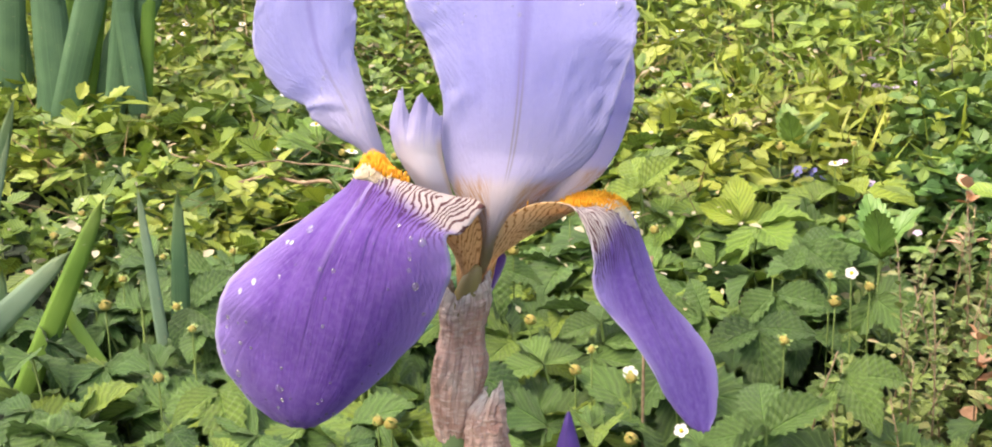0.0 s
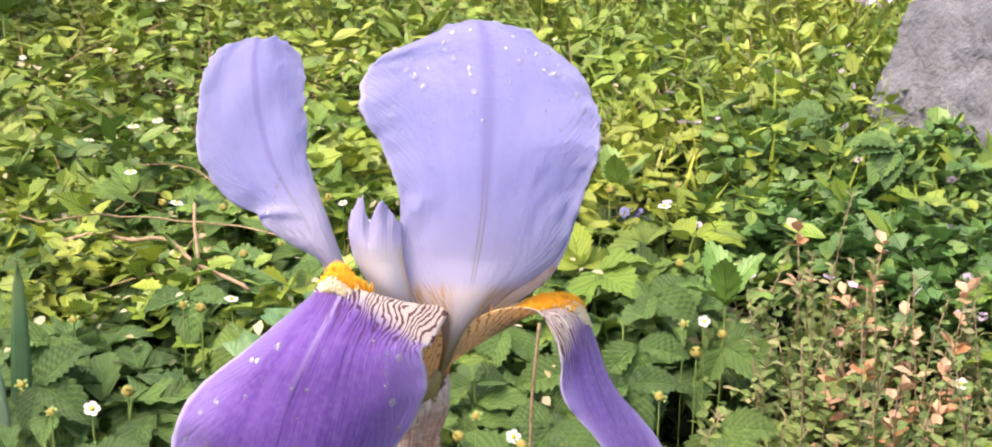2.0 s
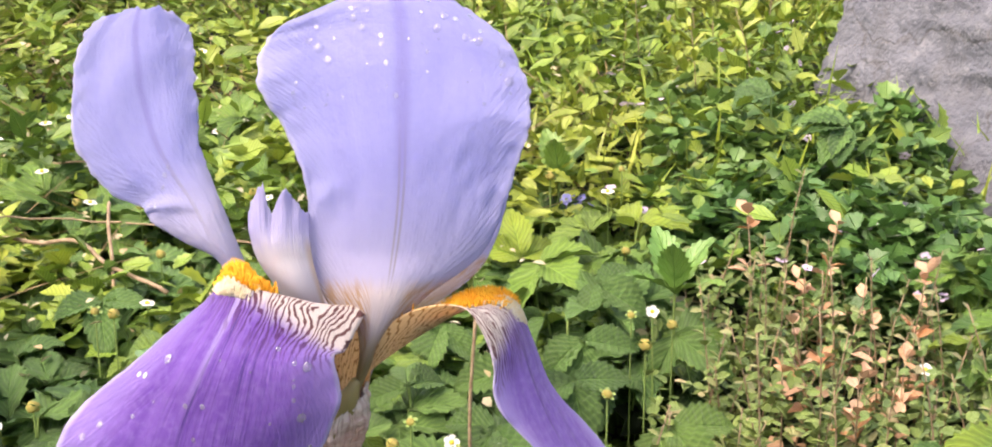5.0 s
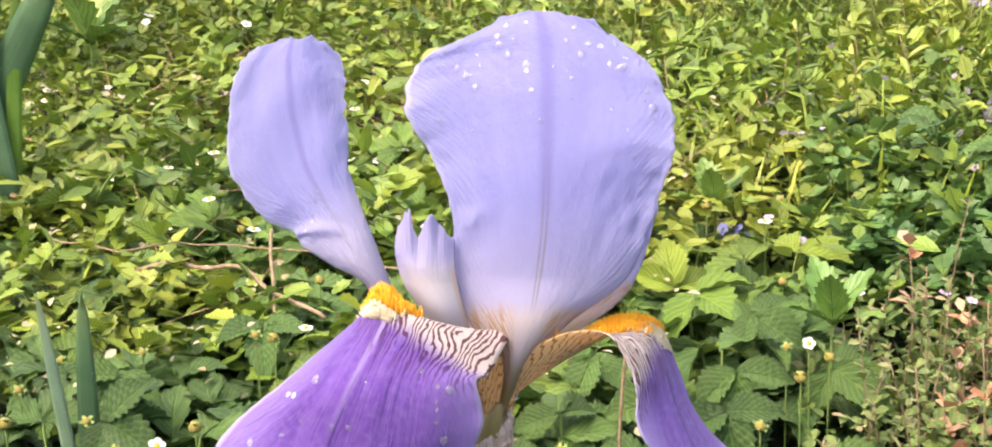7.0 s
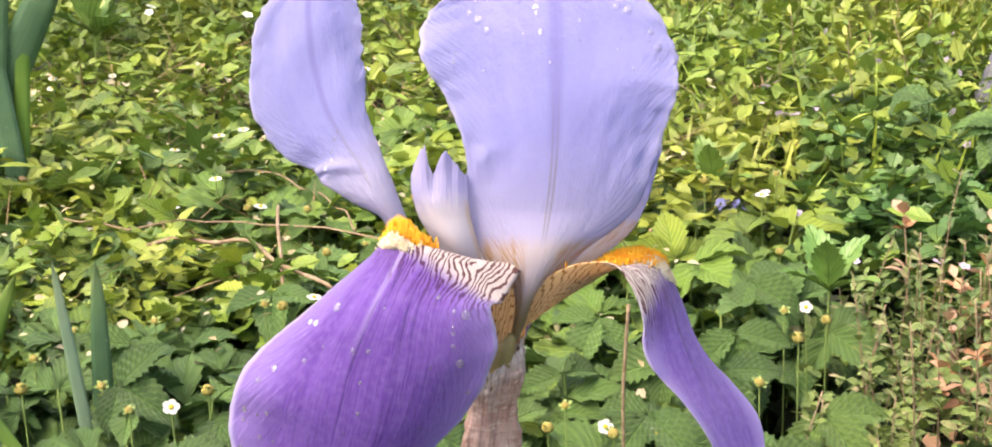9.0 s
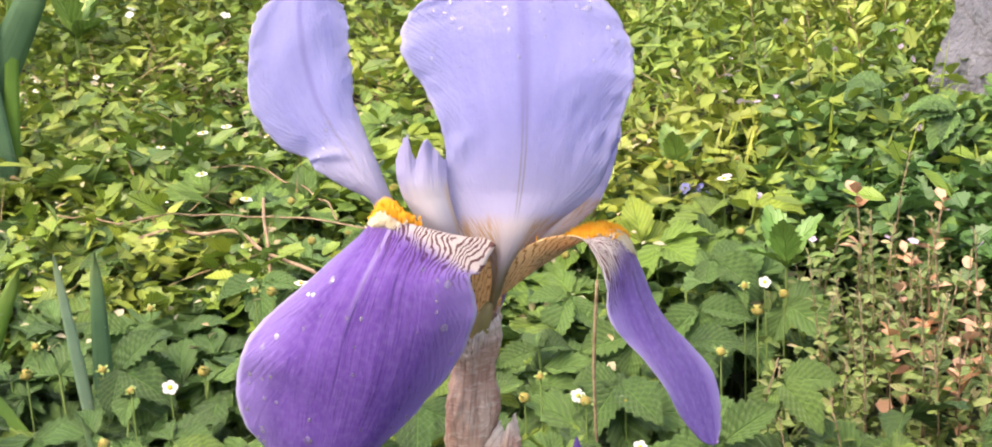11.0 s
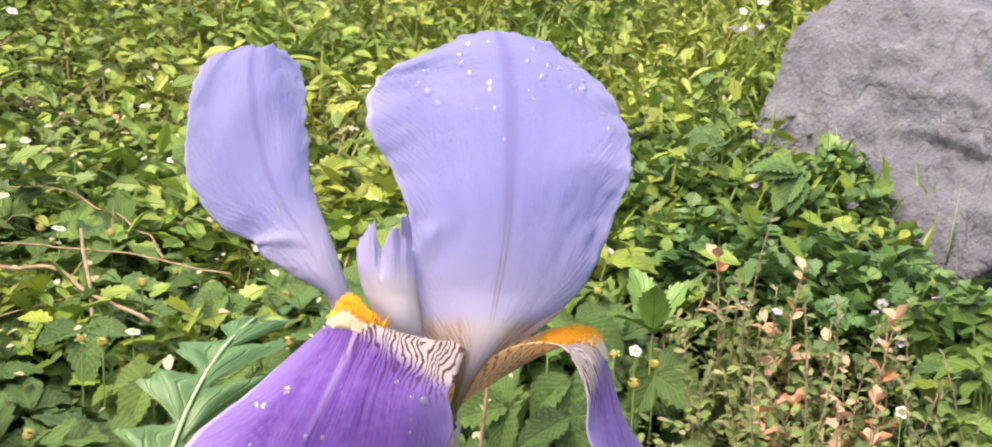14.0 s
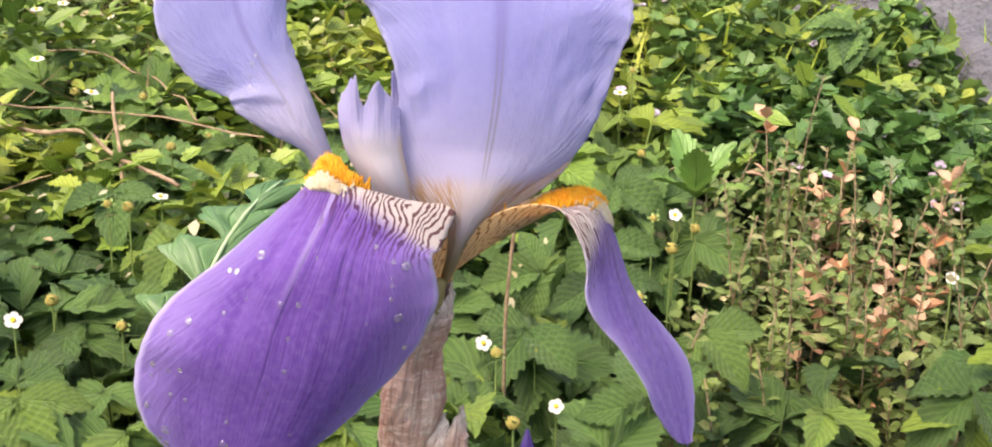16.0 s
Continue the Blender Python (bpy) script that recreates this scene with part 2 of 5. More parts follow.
STANDARD = petal_material("lavender_petal", (0.40, 0.412, 0.745), (0.365, 0.372, 0.715), (0.445, 0.455, 0.77), (0.56, 0.39, 0.27), 0.0, 0.74)
FALL = petal_material("violet_petal", (0.255, 0.125, 0.54), (0.175, 0.072, 0.43), (0.36, 0.25, 0.65), (0.88, 0.64, 0.34), 0.335, 1.0, 0.13)
FALL_SIDE = petal_material("violet_petal_side", (0.33, 0.18, 0.66), (0.24, 0.11, 0.55), (0.50, 0.38, 0.80), (0.90, 0.66, 0.36), 0.41, 1.0, -0.10)
STANDARD_SIDE = petal_material("lavender_petal_side", (0.41, 0.42, 0.745), (0.375, 0.383, 0.72), (0.455, 0.463, 0.77), (0.60, 0.50, 0.50), 0.0, 0.3)


def style_material():
    """A style arm: white at its foot, lilac at the crests, with a tan keel on one side."""
    m, nt, b = material("style_skin")
    uv, s, t = uv_xy(nt)
    fine = noise_tex(nt, 1.0, 4, uv, (40, 4, 1), 0.6)
    col = mix(nt, smooth(nt, math_node(nt, "ADD", t, math_node(nt, "MULTIPLY", fine, 0.25)), 0.6, 0.9), (0.70, 0.66, 0.72), (0.45, 0.43, 0.69))
    tan = math_node(nt, "MULTIPLY", smooth(nt, s, 0.88, 0.97), math_node(nt, "SUBTRACT", 1.0, smooth(nt, t, 0.55, 0.7)))
    col = mix(nt, math_node(nt, "MULTIPLY", tan, 0.4), col, (0.62, 0.42, 0.20))
    nt.links.new(col, b.inputs["Base Color"])
    b.inputs["Roughness"].default_value = 0.55
    thin(nt, b, col, 0.45, bump(nt, b, fine, 0.5, 0.0012))
    return m


STYLE_SKIN = style_material()
BEARD = plain_material("beard_hair", (0.96, 0.42, 0.015), (0.99, 0.56, 0.035), 300, 0.6, None, 0.1, 0.3)
BEARD_PALE = plain_material("beard_pale", (0.85, 0.80, 0.70), (0.80, 0.68, 0.45), 300, 0.6, None, 0.1, 0.3)
STEM = plain_material("stem_green", (0.10, 0.17, 0.06), (0.16, 0.25, 0.10), 90, 0.5, (1, 1, 0.1))
TUBE = plain_material("perianth_tube", (0.22, 0.18, 0.065), (0.33, 0.26, 0.10), 120, 0.5, (1, 1, 0.2))
SPATHE = paper_material("papery_spathe")
BUD = plain_material("bud_violet", (0.05, 0.02, 0.16), (0.09, 0.04, 0.26), 120, 0.5, (2, 2, 0.3))


def blade_material(name, dark, light, rough=0.4):
    """A sword leaf: fine lengthwise ribs, a paler tip and scattered flecks."""
    m, nt, b = material(name)
    uv, s, t = uv_xy(nt)
    rib = noise_tex(nt, 1.0, 3, uv, (34, 1.2, 1), 0.6)
    patch = noise_tex(nt, 22, 3)
    fleck = noise_tex(nt, 260, 2)
    col = mix(nt, smooth(nt, patch, 0.3, 0.7), dark, light)
    col = mix(nt, math_node(nt, "MULTIPLY", smooth(nt, rib, 0.45, 0.65), 0.4), col, tuple(c * 1.35 for c in light))
    col = mix(nt, math_node(nt, "MULTIPLY", smooth(nt, t, 0.82, 1.0), 0.35), col, (0.26, 0.30, 0.10))
    col = mix(nt, math_node(nt, "MULTIPLY", smooth(nt, fleck, 0.68, 0.74), 0.5), col, (0.34, 0.36, 0.22))
    nt.links.new(col, b.inputs["Base Color"])
    b.inputs["Roughness"].default_value = rough
    thin(nt, b, col, 0.22, bump(nt, b, rib, 0.5, 0.0012))
    return m


BLADE = blade_material("iris_leaf", (0.068, 0.155, 0.078), (0.12, 0.24, 0.115))
BLADE_LIME = blade_material("young_iris_leaf", (0.10, 0.22, 0.03), (0.16, 0.30, 0.05))
BLADE_SILVER = blade_material("grey_leaf", (0.15, 0.26, 0.16), (0.23, 0.35, 0.23), 0.5)
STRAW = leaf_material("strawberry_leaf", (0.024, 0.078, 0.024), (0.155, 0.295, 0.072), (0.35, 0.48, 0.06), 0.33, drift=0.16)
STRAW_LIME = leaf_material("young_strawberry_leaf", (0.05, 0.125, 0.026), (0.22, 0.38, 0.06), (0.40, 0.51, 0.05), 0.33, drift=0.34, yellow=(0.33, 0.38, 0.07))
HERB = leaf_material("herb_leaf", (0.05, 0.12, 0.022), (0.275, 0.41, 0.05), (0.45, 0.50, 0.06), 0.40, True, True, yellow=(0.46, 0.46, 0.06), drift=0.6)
MEADOW = leaf_material("meadow_leaf", (0.14, 0.21, 0.04), (0.35, 0.46, 0.09), (0.50, 0.52, 0.16), 0.5, False, True, yellow=(0.52, 0.49, 0.15))
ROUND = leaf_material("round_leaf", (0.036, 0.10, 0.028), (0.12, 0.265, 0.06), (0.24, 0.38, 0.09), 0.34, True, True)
# near-black green: the shade deep between the leaves is put into this colour
UNDER = leaf_material("shaded_lower_leaf", (0.005, 0.014, 0.004), (0.014, 0.036, 0.010), None, 0.6, False, True, drift=0.1)
GRASS = leaf_material("grass_blade", (0.13, 0.20, 0.03), (0.30, 0.36, 0.07), (0.50, 0.42, 0.20), 0.5, False, True)
SHRUB = leaf_material("shrub_leaf", (0.05, 0.11, 0.03), (0.25, 0.35, 0.10), (0.56, 0.42, 0.27), 0.28, False, True)
DRY = leaf_material("dried_leaf", (0.50, 0.22, 0.09), (0.72, 0.47, 0.32), None, 0.7, False, True, yellow=(0.66, 0.30, 0.13))
TWIG = plain_material("brown_twig", (0.19, 0.12, 0.07), (0.33, 0.24, 0.15), 300, 0.7)
STALK = plain_material("green_stalk", (0.14, 0.24, 0.05), (0.26, 0.34, 0.10), 200, 0.6)
WHITE = plain_material("white_petal", (0.80, 0.80, 0.78), (0.70, 0.72, 0.66), 200, 0.6, None, 0.2, 0.3)
YELLOW = plain_material("flower_eye", (0.55, 0.42, 0.03), (0.70, 0.50, 0.05), 900, 0.7)
SEED = plain_material("seed_head", (0.30, 0.20, 0.05), (0.32, 0.32, 0.07), 1200, 0.7, None, 0.9)
BLUE = plain_material("blue_petal", (0.13, 0.14, 0.40), (0.24, 0.25, 0.55), 300, 0.6, None, 0.2, 0.3)
PINK = plain_material("pink_petal", (0.60, 0.45, 0.70), (0.72, 0.60, 0.76), 300, 0.6, None, 0.2, 0.3)


def rock_material():
    m, nt, b = material("grey_limestone")
    big = noise_tex(nt, 9, 6)
    mid = noise_tex(nt, 45, 5)
    pit = noise_tex(nt, 260, 3)
    v = node(nt, "ShaderNodeTexVoronoi", Scale=7.0)
    v.feature = "DISTANCE_TO_EDGE"
    warp = node(nt, "ShaderNodeTexNoise", Scale=14.0, Detail=4.0)
    co = nt.nodes.new("ShaderNodeTexCoord")
    nt.links.new(co.outputs["Object"], warp.inputs["Vector"])
    nt.links.new(mix(nt, 0.12, co.outputs["Object"], warp.outputs["Color"], "ADD"), v.inputs["Vector"])
    crack = math_node(nt, "SUBTRACT", 1.0, smooth(nt, v.outputs["Distance"], 0.0, 0.02))
    col = mix(nt, smooth(nt, big, 0.35, 0.65), (0.100, 0.105, 0.130), (0.133, 0.137, 0.164))
    col = mix(nt, math_node(nt, "MULTIPLY", smooth(nt, mid, 0.45, 0.7), 0.5), col, (0.165, 0.168, 0.193))
    col = mix(nt, math_node(nt, "MULTIPLY", smooth(nt, pit, 0.62, 0.72), 0.5), col, (0.12, 0.12, 0.12))
    streak = noise_tex(nt, 1.0, 5, None, (14, 40, 90), 0.65)
    col = mix(nt, math_node(nt, "MULTIPLY", smooth(nt, streak, 0.52, 0.66), 0.45), col, (0.21, 0.213, 0.24))
    stain = noise_tex(nt, 16, 4)
    col = mix(nt, math_node(nt, "MULTIPLY", smooth(nt, stain, 0.56, 0.72), 0.55), col, (0.06, 0.059, 0.064))
    col = mix(nt, math_node(nt, "MULTIPLY", crack, 0.5), col, (0.07, 0.066, 0.066))
    nt.links.new(col, b.inputs["Base Color"])
    b.inputs["Roughness"].default_value = 0.85
    h = math_node(nt, "SUBTRACT", math_node(nt, "ADD", math_node(nt, "MULTIPLY", mid, 1.0), math_node(nt, "MULTIPLY", pit, 0.25)), math_node(nt, "MULTIPLY", crack, 0.06))
    bump(nt, b, h, 1.0, 0.010)
    return m


def soil_material():
    m, nt, b = material("dark_soil")
    n1 = noise_tex(nt, 30, 6)
    n2 = noise_tex(nt, 1.2, 4)
    col = mix(nt, smooth(nt, n1, 0.35, 0.65), (0.014, 0.010, 0.006), (0.045, 0.035, 0.016))
    col = mix(nt, smooth(nt, n2, 0.4, 0.6), col, (0.04, 0.065, 0.02))
    nt.links.new(col, b.inputs["Base Color"])
    b.inputs["Roughness"].default_value = 0.95
    bump(nt, b, n1, 0.8, 0.01)
    return m


def water_material():
    m, nt, b = material("water_drop")
    clear = nt.nodes.new("ShaderNodeBsdfTransparent")
    gloss = node(nt, "ShaderNodeBsdfGlossy", Roughness=0.06)
    fres = node(nt, "ShaderNodeFresnel", IOR=1.5)
    mx = nt.nodes.new("ShaderNodeMixShader")
    nt.links.new(math_node(nt, "ADD", math_node(nt, "MULTIPLY", fres.outputs[0], 0.55), 0.02), mx.inputs[0])
    nt.links.new(clear.outputs[0], mx.inputs[1])
    nt.links.new(gloss.outputs[0], mx.inputs[2])
    # a little diffuse white imitates the light that a clear bead gathers
    bead_light = node(nt, "ShaderNodeBsdfDiffuse", Color=(0.9, 0.9, 0.95, 1))
    my = nt.nodes.new("ShaderNodeMixShader")
    my.inputs[0].default_value = 0.06
    nt.links.new(mx.outputs[0], my.inputs[1])
    nt.links.new(bead_light.outputs[0], my.inputs[2])
    nt.links.new(my.outputs[0], nt.nodes["Material Output"].inputs["Surface"])
    return m


ROCK, SOIL, WATER = rock_material(), soil_material(), water_material()


# ---- building blocks ----
def mesh_object(name, bm, mat, parent=None, shade=True):
    me = bpy.data.meshes.new(name)
    bm.to_mesh(me)
    bm.free()
    if shade:
        me.shade_smooth()
    if mat:
        me.materials.append(mat)
    ob = new(name, me)
    if parent is not None:
        ob.parent = parent
        ob.matrix_parent_inverse = Matrix.Translation(-parent.location)
    return ob


def part(name, bm, mat, parent, label="", shade=True):
    return tagged(mesh_object(name, bm, mat, parent, shade), label)


def thing(name, at, label, category, group="", kind=""):
    ob = new(name)
    ob.location = at
    ob.empty_display_size = 0.02
    return tagged(ob, label, category, group, kind)


def raw_object(name, verts, faces, mat, parent=None, uvs=None, shade=True):
    me = bpy.data.meshes.new(name)
    me.from_pydata([tuple(v) for v in verts], [], [tuple(int(i) for i in f) for f in faces])
    if uvs is not None:
        layer = me.uv_layers.new(name="UVMap")
        idx = np.empty(len(me.loops), dtype=np.int32)
        me.loops.foreach_get("vertex_index", idx)
        layer.data.foreach_set("uv", np.asarray(uvs, dtype=np.float32)[idx].ravel())
    if shade:
        me.shade_smooth()
    me.materials.append(mat)
    ob = new(name, me)
    if parent is not None:
        ob.parent = parent
        ob.matrix_parent_inverse = Matrix.Translation(-parent.location)
    return ob


# the flower's own frame: centimetres to the right, away and up from its base
FLOWER = np.array((-0.0241, 0.0160, 0.2963))
TURN = -0.18
RIGHT = np.array((math.cos(TURN), -math.sin(TURN), 0.0))
AWAY = np.array((math.sin(TURN), math.cos(TURN), 0.0))


def fl(u, v, w):
    return FLOWER + 0.01 * (u * RIGHT + v * AWAY + w * np.array((0, 0, 1.0)))


def canopy(x, y):
    """Height of the leaf tops over the bed, which climbs gently and levels out far back."""
    return 0.15 + 0.15 * (y if y < 4 else 4 + 1.5 * (1 - math.exp(-(y - 4) / 1.5)))


def ground_height(x, y):
    return canopy(x, y) - 0.145


def catmull(rows, n):
    rows = np.asarray(rows, float)
    k = len(rows)
    out = []
    for q in np.linspace(0, k - 1, n):
        i = min(int(q), k - 2)
        f = q - i
        a, b, c, d = (rows[max(0, min(k - 1, i + o))] for o in (-1, 0, 1, 2))
        out.append(0.5 * (2 * b + (c - a) * f + (2 * a - 5 * b + 4 * c - d) * f ** 2 + (3 * b - a - 3 * c + d) * f ** 3))
    return np.array(out)


def petal_points(stations, n, m, ruffle, seed, frill=0.0, flat=0.0):
    """A lofted petal: each station gives its left edge, middle and right edge."""
    st = np.array([[c for k in range(3) for c in fl(*row[3 * k:3 * k + 3])] for row in stations])
    rows = catmull(st, n)
    pts = np.zeros((n, m, 3))
    for i, r in enumerate(rows):
        left, mid, right = r[:3], r[3:6], r[6:]
        t = i / (n - 1)
        mid = mid + AWAY * np.dot((left + right) / 2 - mid, AWAY) * flat * min(1.0, max(0.0, (t - 0.12) / 0.2))
        for j in range(m):
            s = -1 + 2 * j / (m - 1)
            p = left * (s * s - s) / 2 + mid * (1 - s * s) + right * (s * s + s) / 2
            grow = min(1.0, max(0.0, (t - 0.25) / 0.3))
            wave = noise.noise(Vector((s * 1.6 + seed, t * 6.0, seed * 3.1)))
            wave2 = noise.noise(Vector((s * 3.0 + seed, t * 24.0, seed * 1.7)))
            p = p + AWAY * 0.01 * ruffle * grow * (wave * (0.3 + abs(s)) + 0.6 * wave2 * abs(s) ** 3)
            if frill:
                e = max(abs(s) ** 6, max(0, (t - 0.93) / 0.07) ** 2)
                out = (right - left) * (1 if s > 0 else -1)
                out = out / (np.linalg.norm(out) + 1e-6)
                p = p + (out * abs(s) ** 6 + np.array((0, 0, max(0, (t - 0.93) / 0.07) ** 2))) * 0.01 * frill * grow * (0.65 * noise.noise(Vector((s * 3, t * 11, seed))) + 0.5 * noise.noise(Vector((s * 10, t * 38, seed)))) * e
            pts[i, j] = p
    return pts


def sheet(name, pts, mat, parent, label="", thick=0.0004):
    n, m, _ = pts.shape
    verts = pts.reshape(-1, 3)
    uvs = np.array([(j / (m - 1), i / (n - 1)) for i in range(n) for j in range(m)])
    faces = [(i * m + j, i * m + j + 1, (i + 1) * m + j + 1, (i + 1) * m + j) for i in range(n - 1) for j in range(m - 1)]
    ob = raw_object(name, verts, faces, mat, parent, uvs)
    if thick:
        sol = ob.modifiers.new("thickness", "SOLIDIFY")
        sol.thickness, sol.offset = thick, 0.0
    return tagged(ob, label)


def tube_bm(points, radii, sides=10, cap=True, squash=1.0):
    """A round rod along points."""
    bm = bmesh.new()
    rings = []
    pts = [Vector(p) for p in points]
    for i, p in enumerate(pts):
        d = (pts[min(i + 1, len(pts) - 1)] - pts[max(i - 1, 0)]).normalized()
        a = d.orthogonal().normalized() if i == 0 else (a - d * a.dot(d)).normalized()
        b = d.cross(a)
        rings.append([bm.verts.new(p + (a * math.cos(q) + b * math.sin(q) * squash) * radii[i]) for q in (2 * math.pi * k / sides for k in range(sides))])
    for r0, r1 in zip(rings, rings[1:]):
        for k in range(sides):
            bm.faces.new((r0[k], r0[(k + 1) % sides], r1[(k + 1) % sides], r1[k]))
    if cap:
        bm.faces.new(rings[0][::-1])
        bm.faces.new(rings[-1])
    return bm


def arc(a, b, sag, n=8):
    """Points from a to b, bowed by the vector sag."""
    a, b, sag = Vector(a), Vector(b), Vector(sag)
    return [a.lerp(b, k / (n - 1)) + sag * (4 * (k / (n - 1)) * (1 - k / (n - 1))) for k in range(n)]


# ---- ground ----
def build_ground():
    xs = np.concatenate([-np.geomspace(60, 0.9, 14), np.linspace(-0.8, 0.8, 50), np.geomspace(0.9, 60, 14)])
    ys = np.concatenate([-np.geomspace(60, 0.9, 12), np.linspace(-0.8, 3.0, 90), np.geomspace(3.2, 150, 18)])
    verts = [(x, y, ground_height(x, max(y, -1.2)) + 0.02 * noise.noise(Vector((x * 6, y * 6, 0)))) for y in ys for x in xs]
    k = len(xs)
    faces = [(j * k + i, j * k + i + 1, (j + 1) * k + i + 1, (j + 1) * k + i) for j in range(len(ys) - 1) for i in range(k - 1)]
    return tagged(raw_object("ground", verts, faces, SOIL), "dark soil under the dense leaves of a sloping garden bed", "ground", kind="structure")


build_ground()


# ---- the iris ----
MAIN = [
    (0.18, -1.6, 1.72, 0.3, -1.8, 1.75, 0.41, -1.6, 1.71),
    (0.33, -1.9, 3.35, 0.78, -2.3, 3.42, 1.22, -1.9, 3.44),
    (-0.6, -1.8, 4.68, 1.23, -2.9, 4.9, 2.52, -2, 4.74),
    (-1.03, -1.5, 6.16, 1.52, -2.9, 6.29, 4.13, -2.2, 6.05),
    (-1.03, -1.3, 7.79, 1.73, -2.8, 7.97, 4.87, -2.3, 7.8),
    (-1.5, -0.9, 9.33, 1.82, -2.4, 9.68, 5.39, -2.2, 9.44),
    (-2.26, -0.4, 10.57, 1.87, -1.8, 11.26, 5.58, -1.8, 10.53),
    (-2.37, 0, 11.58, 1.87, -1, 12.47, 5.33, -1.3, 11.59),
    (-1.89, 0.3, 12.47, 1.78, -0.4, 13.3, 4.71, -0.7, 12.44),
    (-0.46, 0.6, 12.99, 1.65, 0.2, 13.82, 3.55, 0, 13.22)]
LSTD = [
    (-3.36, -1.9, 5.12, -3.07, -2.1, 5.22, -2.79, -1.9, 5.51),
    (-3.73, -1.9, 6, -3.27, -2.3, 5.92, -3.03, -1.9, 6.19),
    (-4.62, -1.9, 6.53, -3.84, -2.5, 6.86, -3.46, -1.7, 7.4),
    (-5.57, -1.7, 7.13, -4.37, -2.4, 7.77, -3.83, -1.4, 8.31),
    (-5.9, -1.4, 7.49, -4.88, -2.1, 8.52, -4.07, -1.1, 8.98),
    (-7.03, -1.1, 8.08, -5.42, -1.6, 9.54, -4.2, -0.7, 9.88),
    (-7.8, -0.7, 9.42, -5.76, -1.2, 10.74, -4.27, -0.2, 10.87),
    (-7.83, -0.3, 10.76, -5.89, -0.8, 11.8, -4.28, 0.1, 11.84),
    (-7.59, 0.1, 12.1, -5.93, -0.3, 12.61, -4.42, 0.4, 12.51),
    (-7.13, 0.4, 12.8, -5.82, 0.1, 13.15, -4.92, 0.5, 13.01)]
BSTD = [
    (0.62, -0.5, 2.97, 1.11, 0, 2.96, 1.58, -0.5, 3.17),
    (1.66, 0.5, 4.18, 2.92, 1.5, 4.16, 3.94, 0, 4.62),
    (2.23, 1.5, 5.45, 3.52, 2.5, 5.33, 4.8, 0.7, 5.67),
    (2.31, 2, 6.86, 3.61, 3.2, 6.86, 5.25, 1.2, 6.97),
    (1.9, 2.5, 8.55, 3.68, 3.2, 8.63, 5.39, 1.5, 8.27),
    (1.97, 2.5, 10.3, 3.48, 3, 10.4, 5.1, 1.8, 9.95),
    (2.26, 2, 11.8, 3.25, 2.2, 11.9, 4.16, 1.6, 11.5)]
LFALL = [
    (-0.2, -1.3, 1.01, -0.05, -1.8, 1.09, 0.09, -1.3, 0.99),
    (-0.71, -1.6, 2.58, -0.3, -2.4, 2.64, 0.45, -1.8, 2.81),
    (-1.47, -1.8, 3.63, -0.79, -3, 3.76, 0.75, -1.6, 3.95),
    (-2.55, -2.4, 4.65, -1.71, -3.2, 4.71, 0.78, -1.9, 4.45),
    (-3.62, -3, 5.22, -2.49, -3.6, 5.48, 0.40, -2.9, 4.15),
    (-4.2, -3.1, 4.88, -2.74, -4.6, 5.14, 0.02, -4.0, 3.75),
    (-5.89, -3.9, 3.64, -3.41, -5.6, 3.95, -0.32, -5, 3.87),
    (-7.08, -3.9, 2.73, -3.99, -5.8, 2.46, -0.18, -5.2, 2.67),
    (-8.02, -4.5, 1.71, -4.41, -5.8, 0.9, -0.91, -5, 0.94),
    (-8.48, -4.3, 0.27, -4.83, -5.6, -0.52, -2.06, -4.8, -0.51),
    (-8.35, -4.2, -1.07, -5.23, -5.3, -1.77, -3.15, -4.6, -1.66),
    (-7.66, -4.1, -2.22, -5.57, -4.8, -2.77, -4.12, -4.4, -2.52),
    (-6.69, -4.1, -3.06, -5.88, -4.3, -3.26, -5.09, -4.2, -3.2)]
RFALL = [
    (-0.09, -1.35, 1.14, 0.09, -1.25, 1.1, 0.29, -1.05, 1.11),
    (0.47, -1.95, 2.73, 0.56, -1.45, 2.04, 0.83, -0.75, 2.41),
    (1.21, -2.3, 3.85, 1.66, -1.65, 2.96, 1.83, -0.55, 3.42),
    (2.26, -2.55, 4.49, 2.73, -1.75, 3.65, 3.06, -0.4, 4.06),
    (3.4, -2.75, 4.55, 3.8, -1.75, 4.2, 4.14, -0.35, 4.34),
    (3.93, -3.05, 4.01, 4.74, -1.65, 4.2, 5.34, -0.15, 3.77),
    (4.34, -3.25, 2.98, 5.31, -1.55, 3.36, 5.97, 0.05, 2.33),
    (4.34, -3.35, 1.95, 5.79, -1.55, 1.88, 6.56, 0.15, 0.77),
    (4.73, -3.35, 1.11, 6.4, -1.65, 0.42, 7.69, 0.05, -0.47),
    (5.52, -3.25, 0.2, 7.03, -1.75, -0.82, 8.45, -0.15, -1.52),
    (6.32, -3.05, -0.98, 7.51, -1.85, -2.05, 8.66, -0.55, -2.67),
    (6.8, -2.75, -2.08, 7.84, -1.95, -3.03, 8.57, -1.05, -3.39),
    (7.54, -2.35, -3.2, 8.06, -1.95, -3.62, 8.37, -1.65, -3.67)]
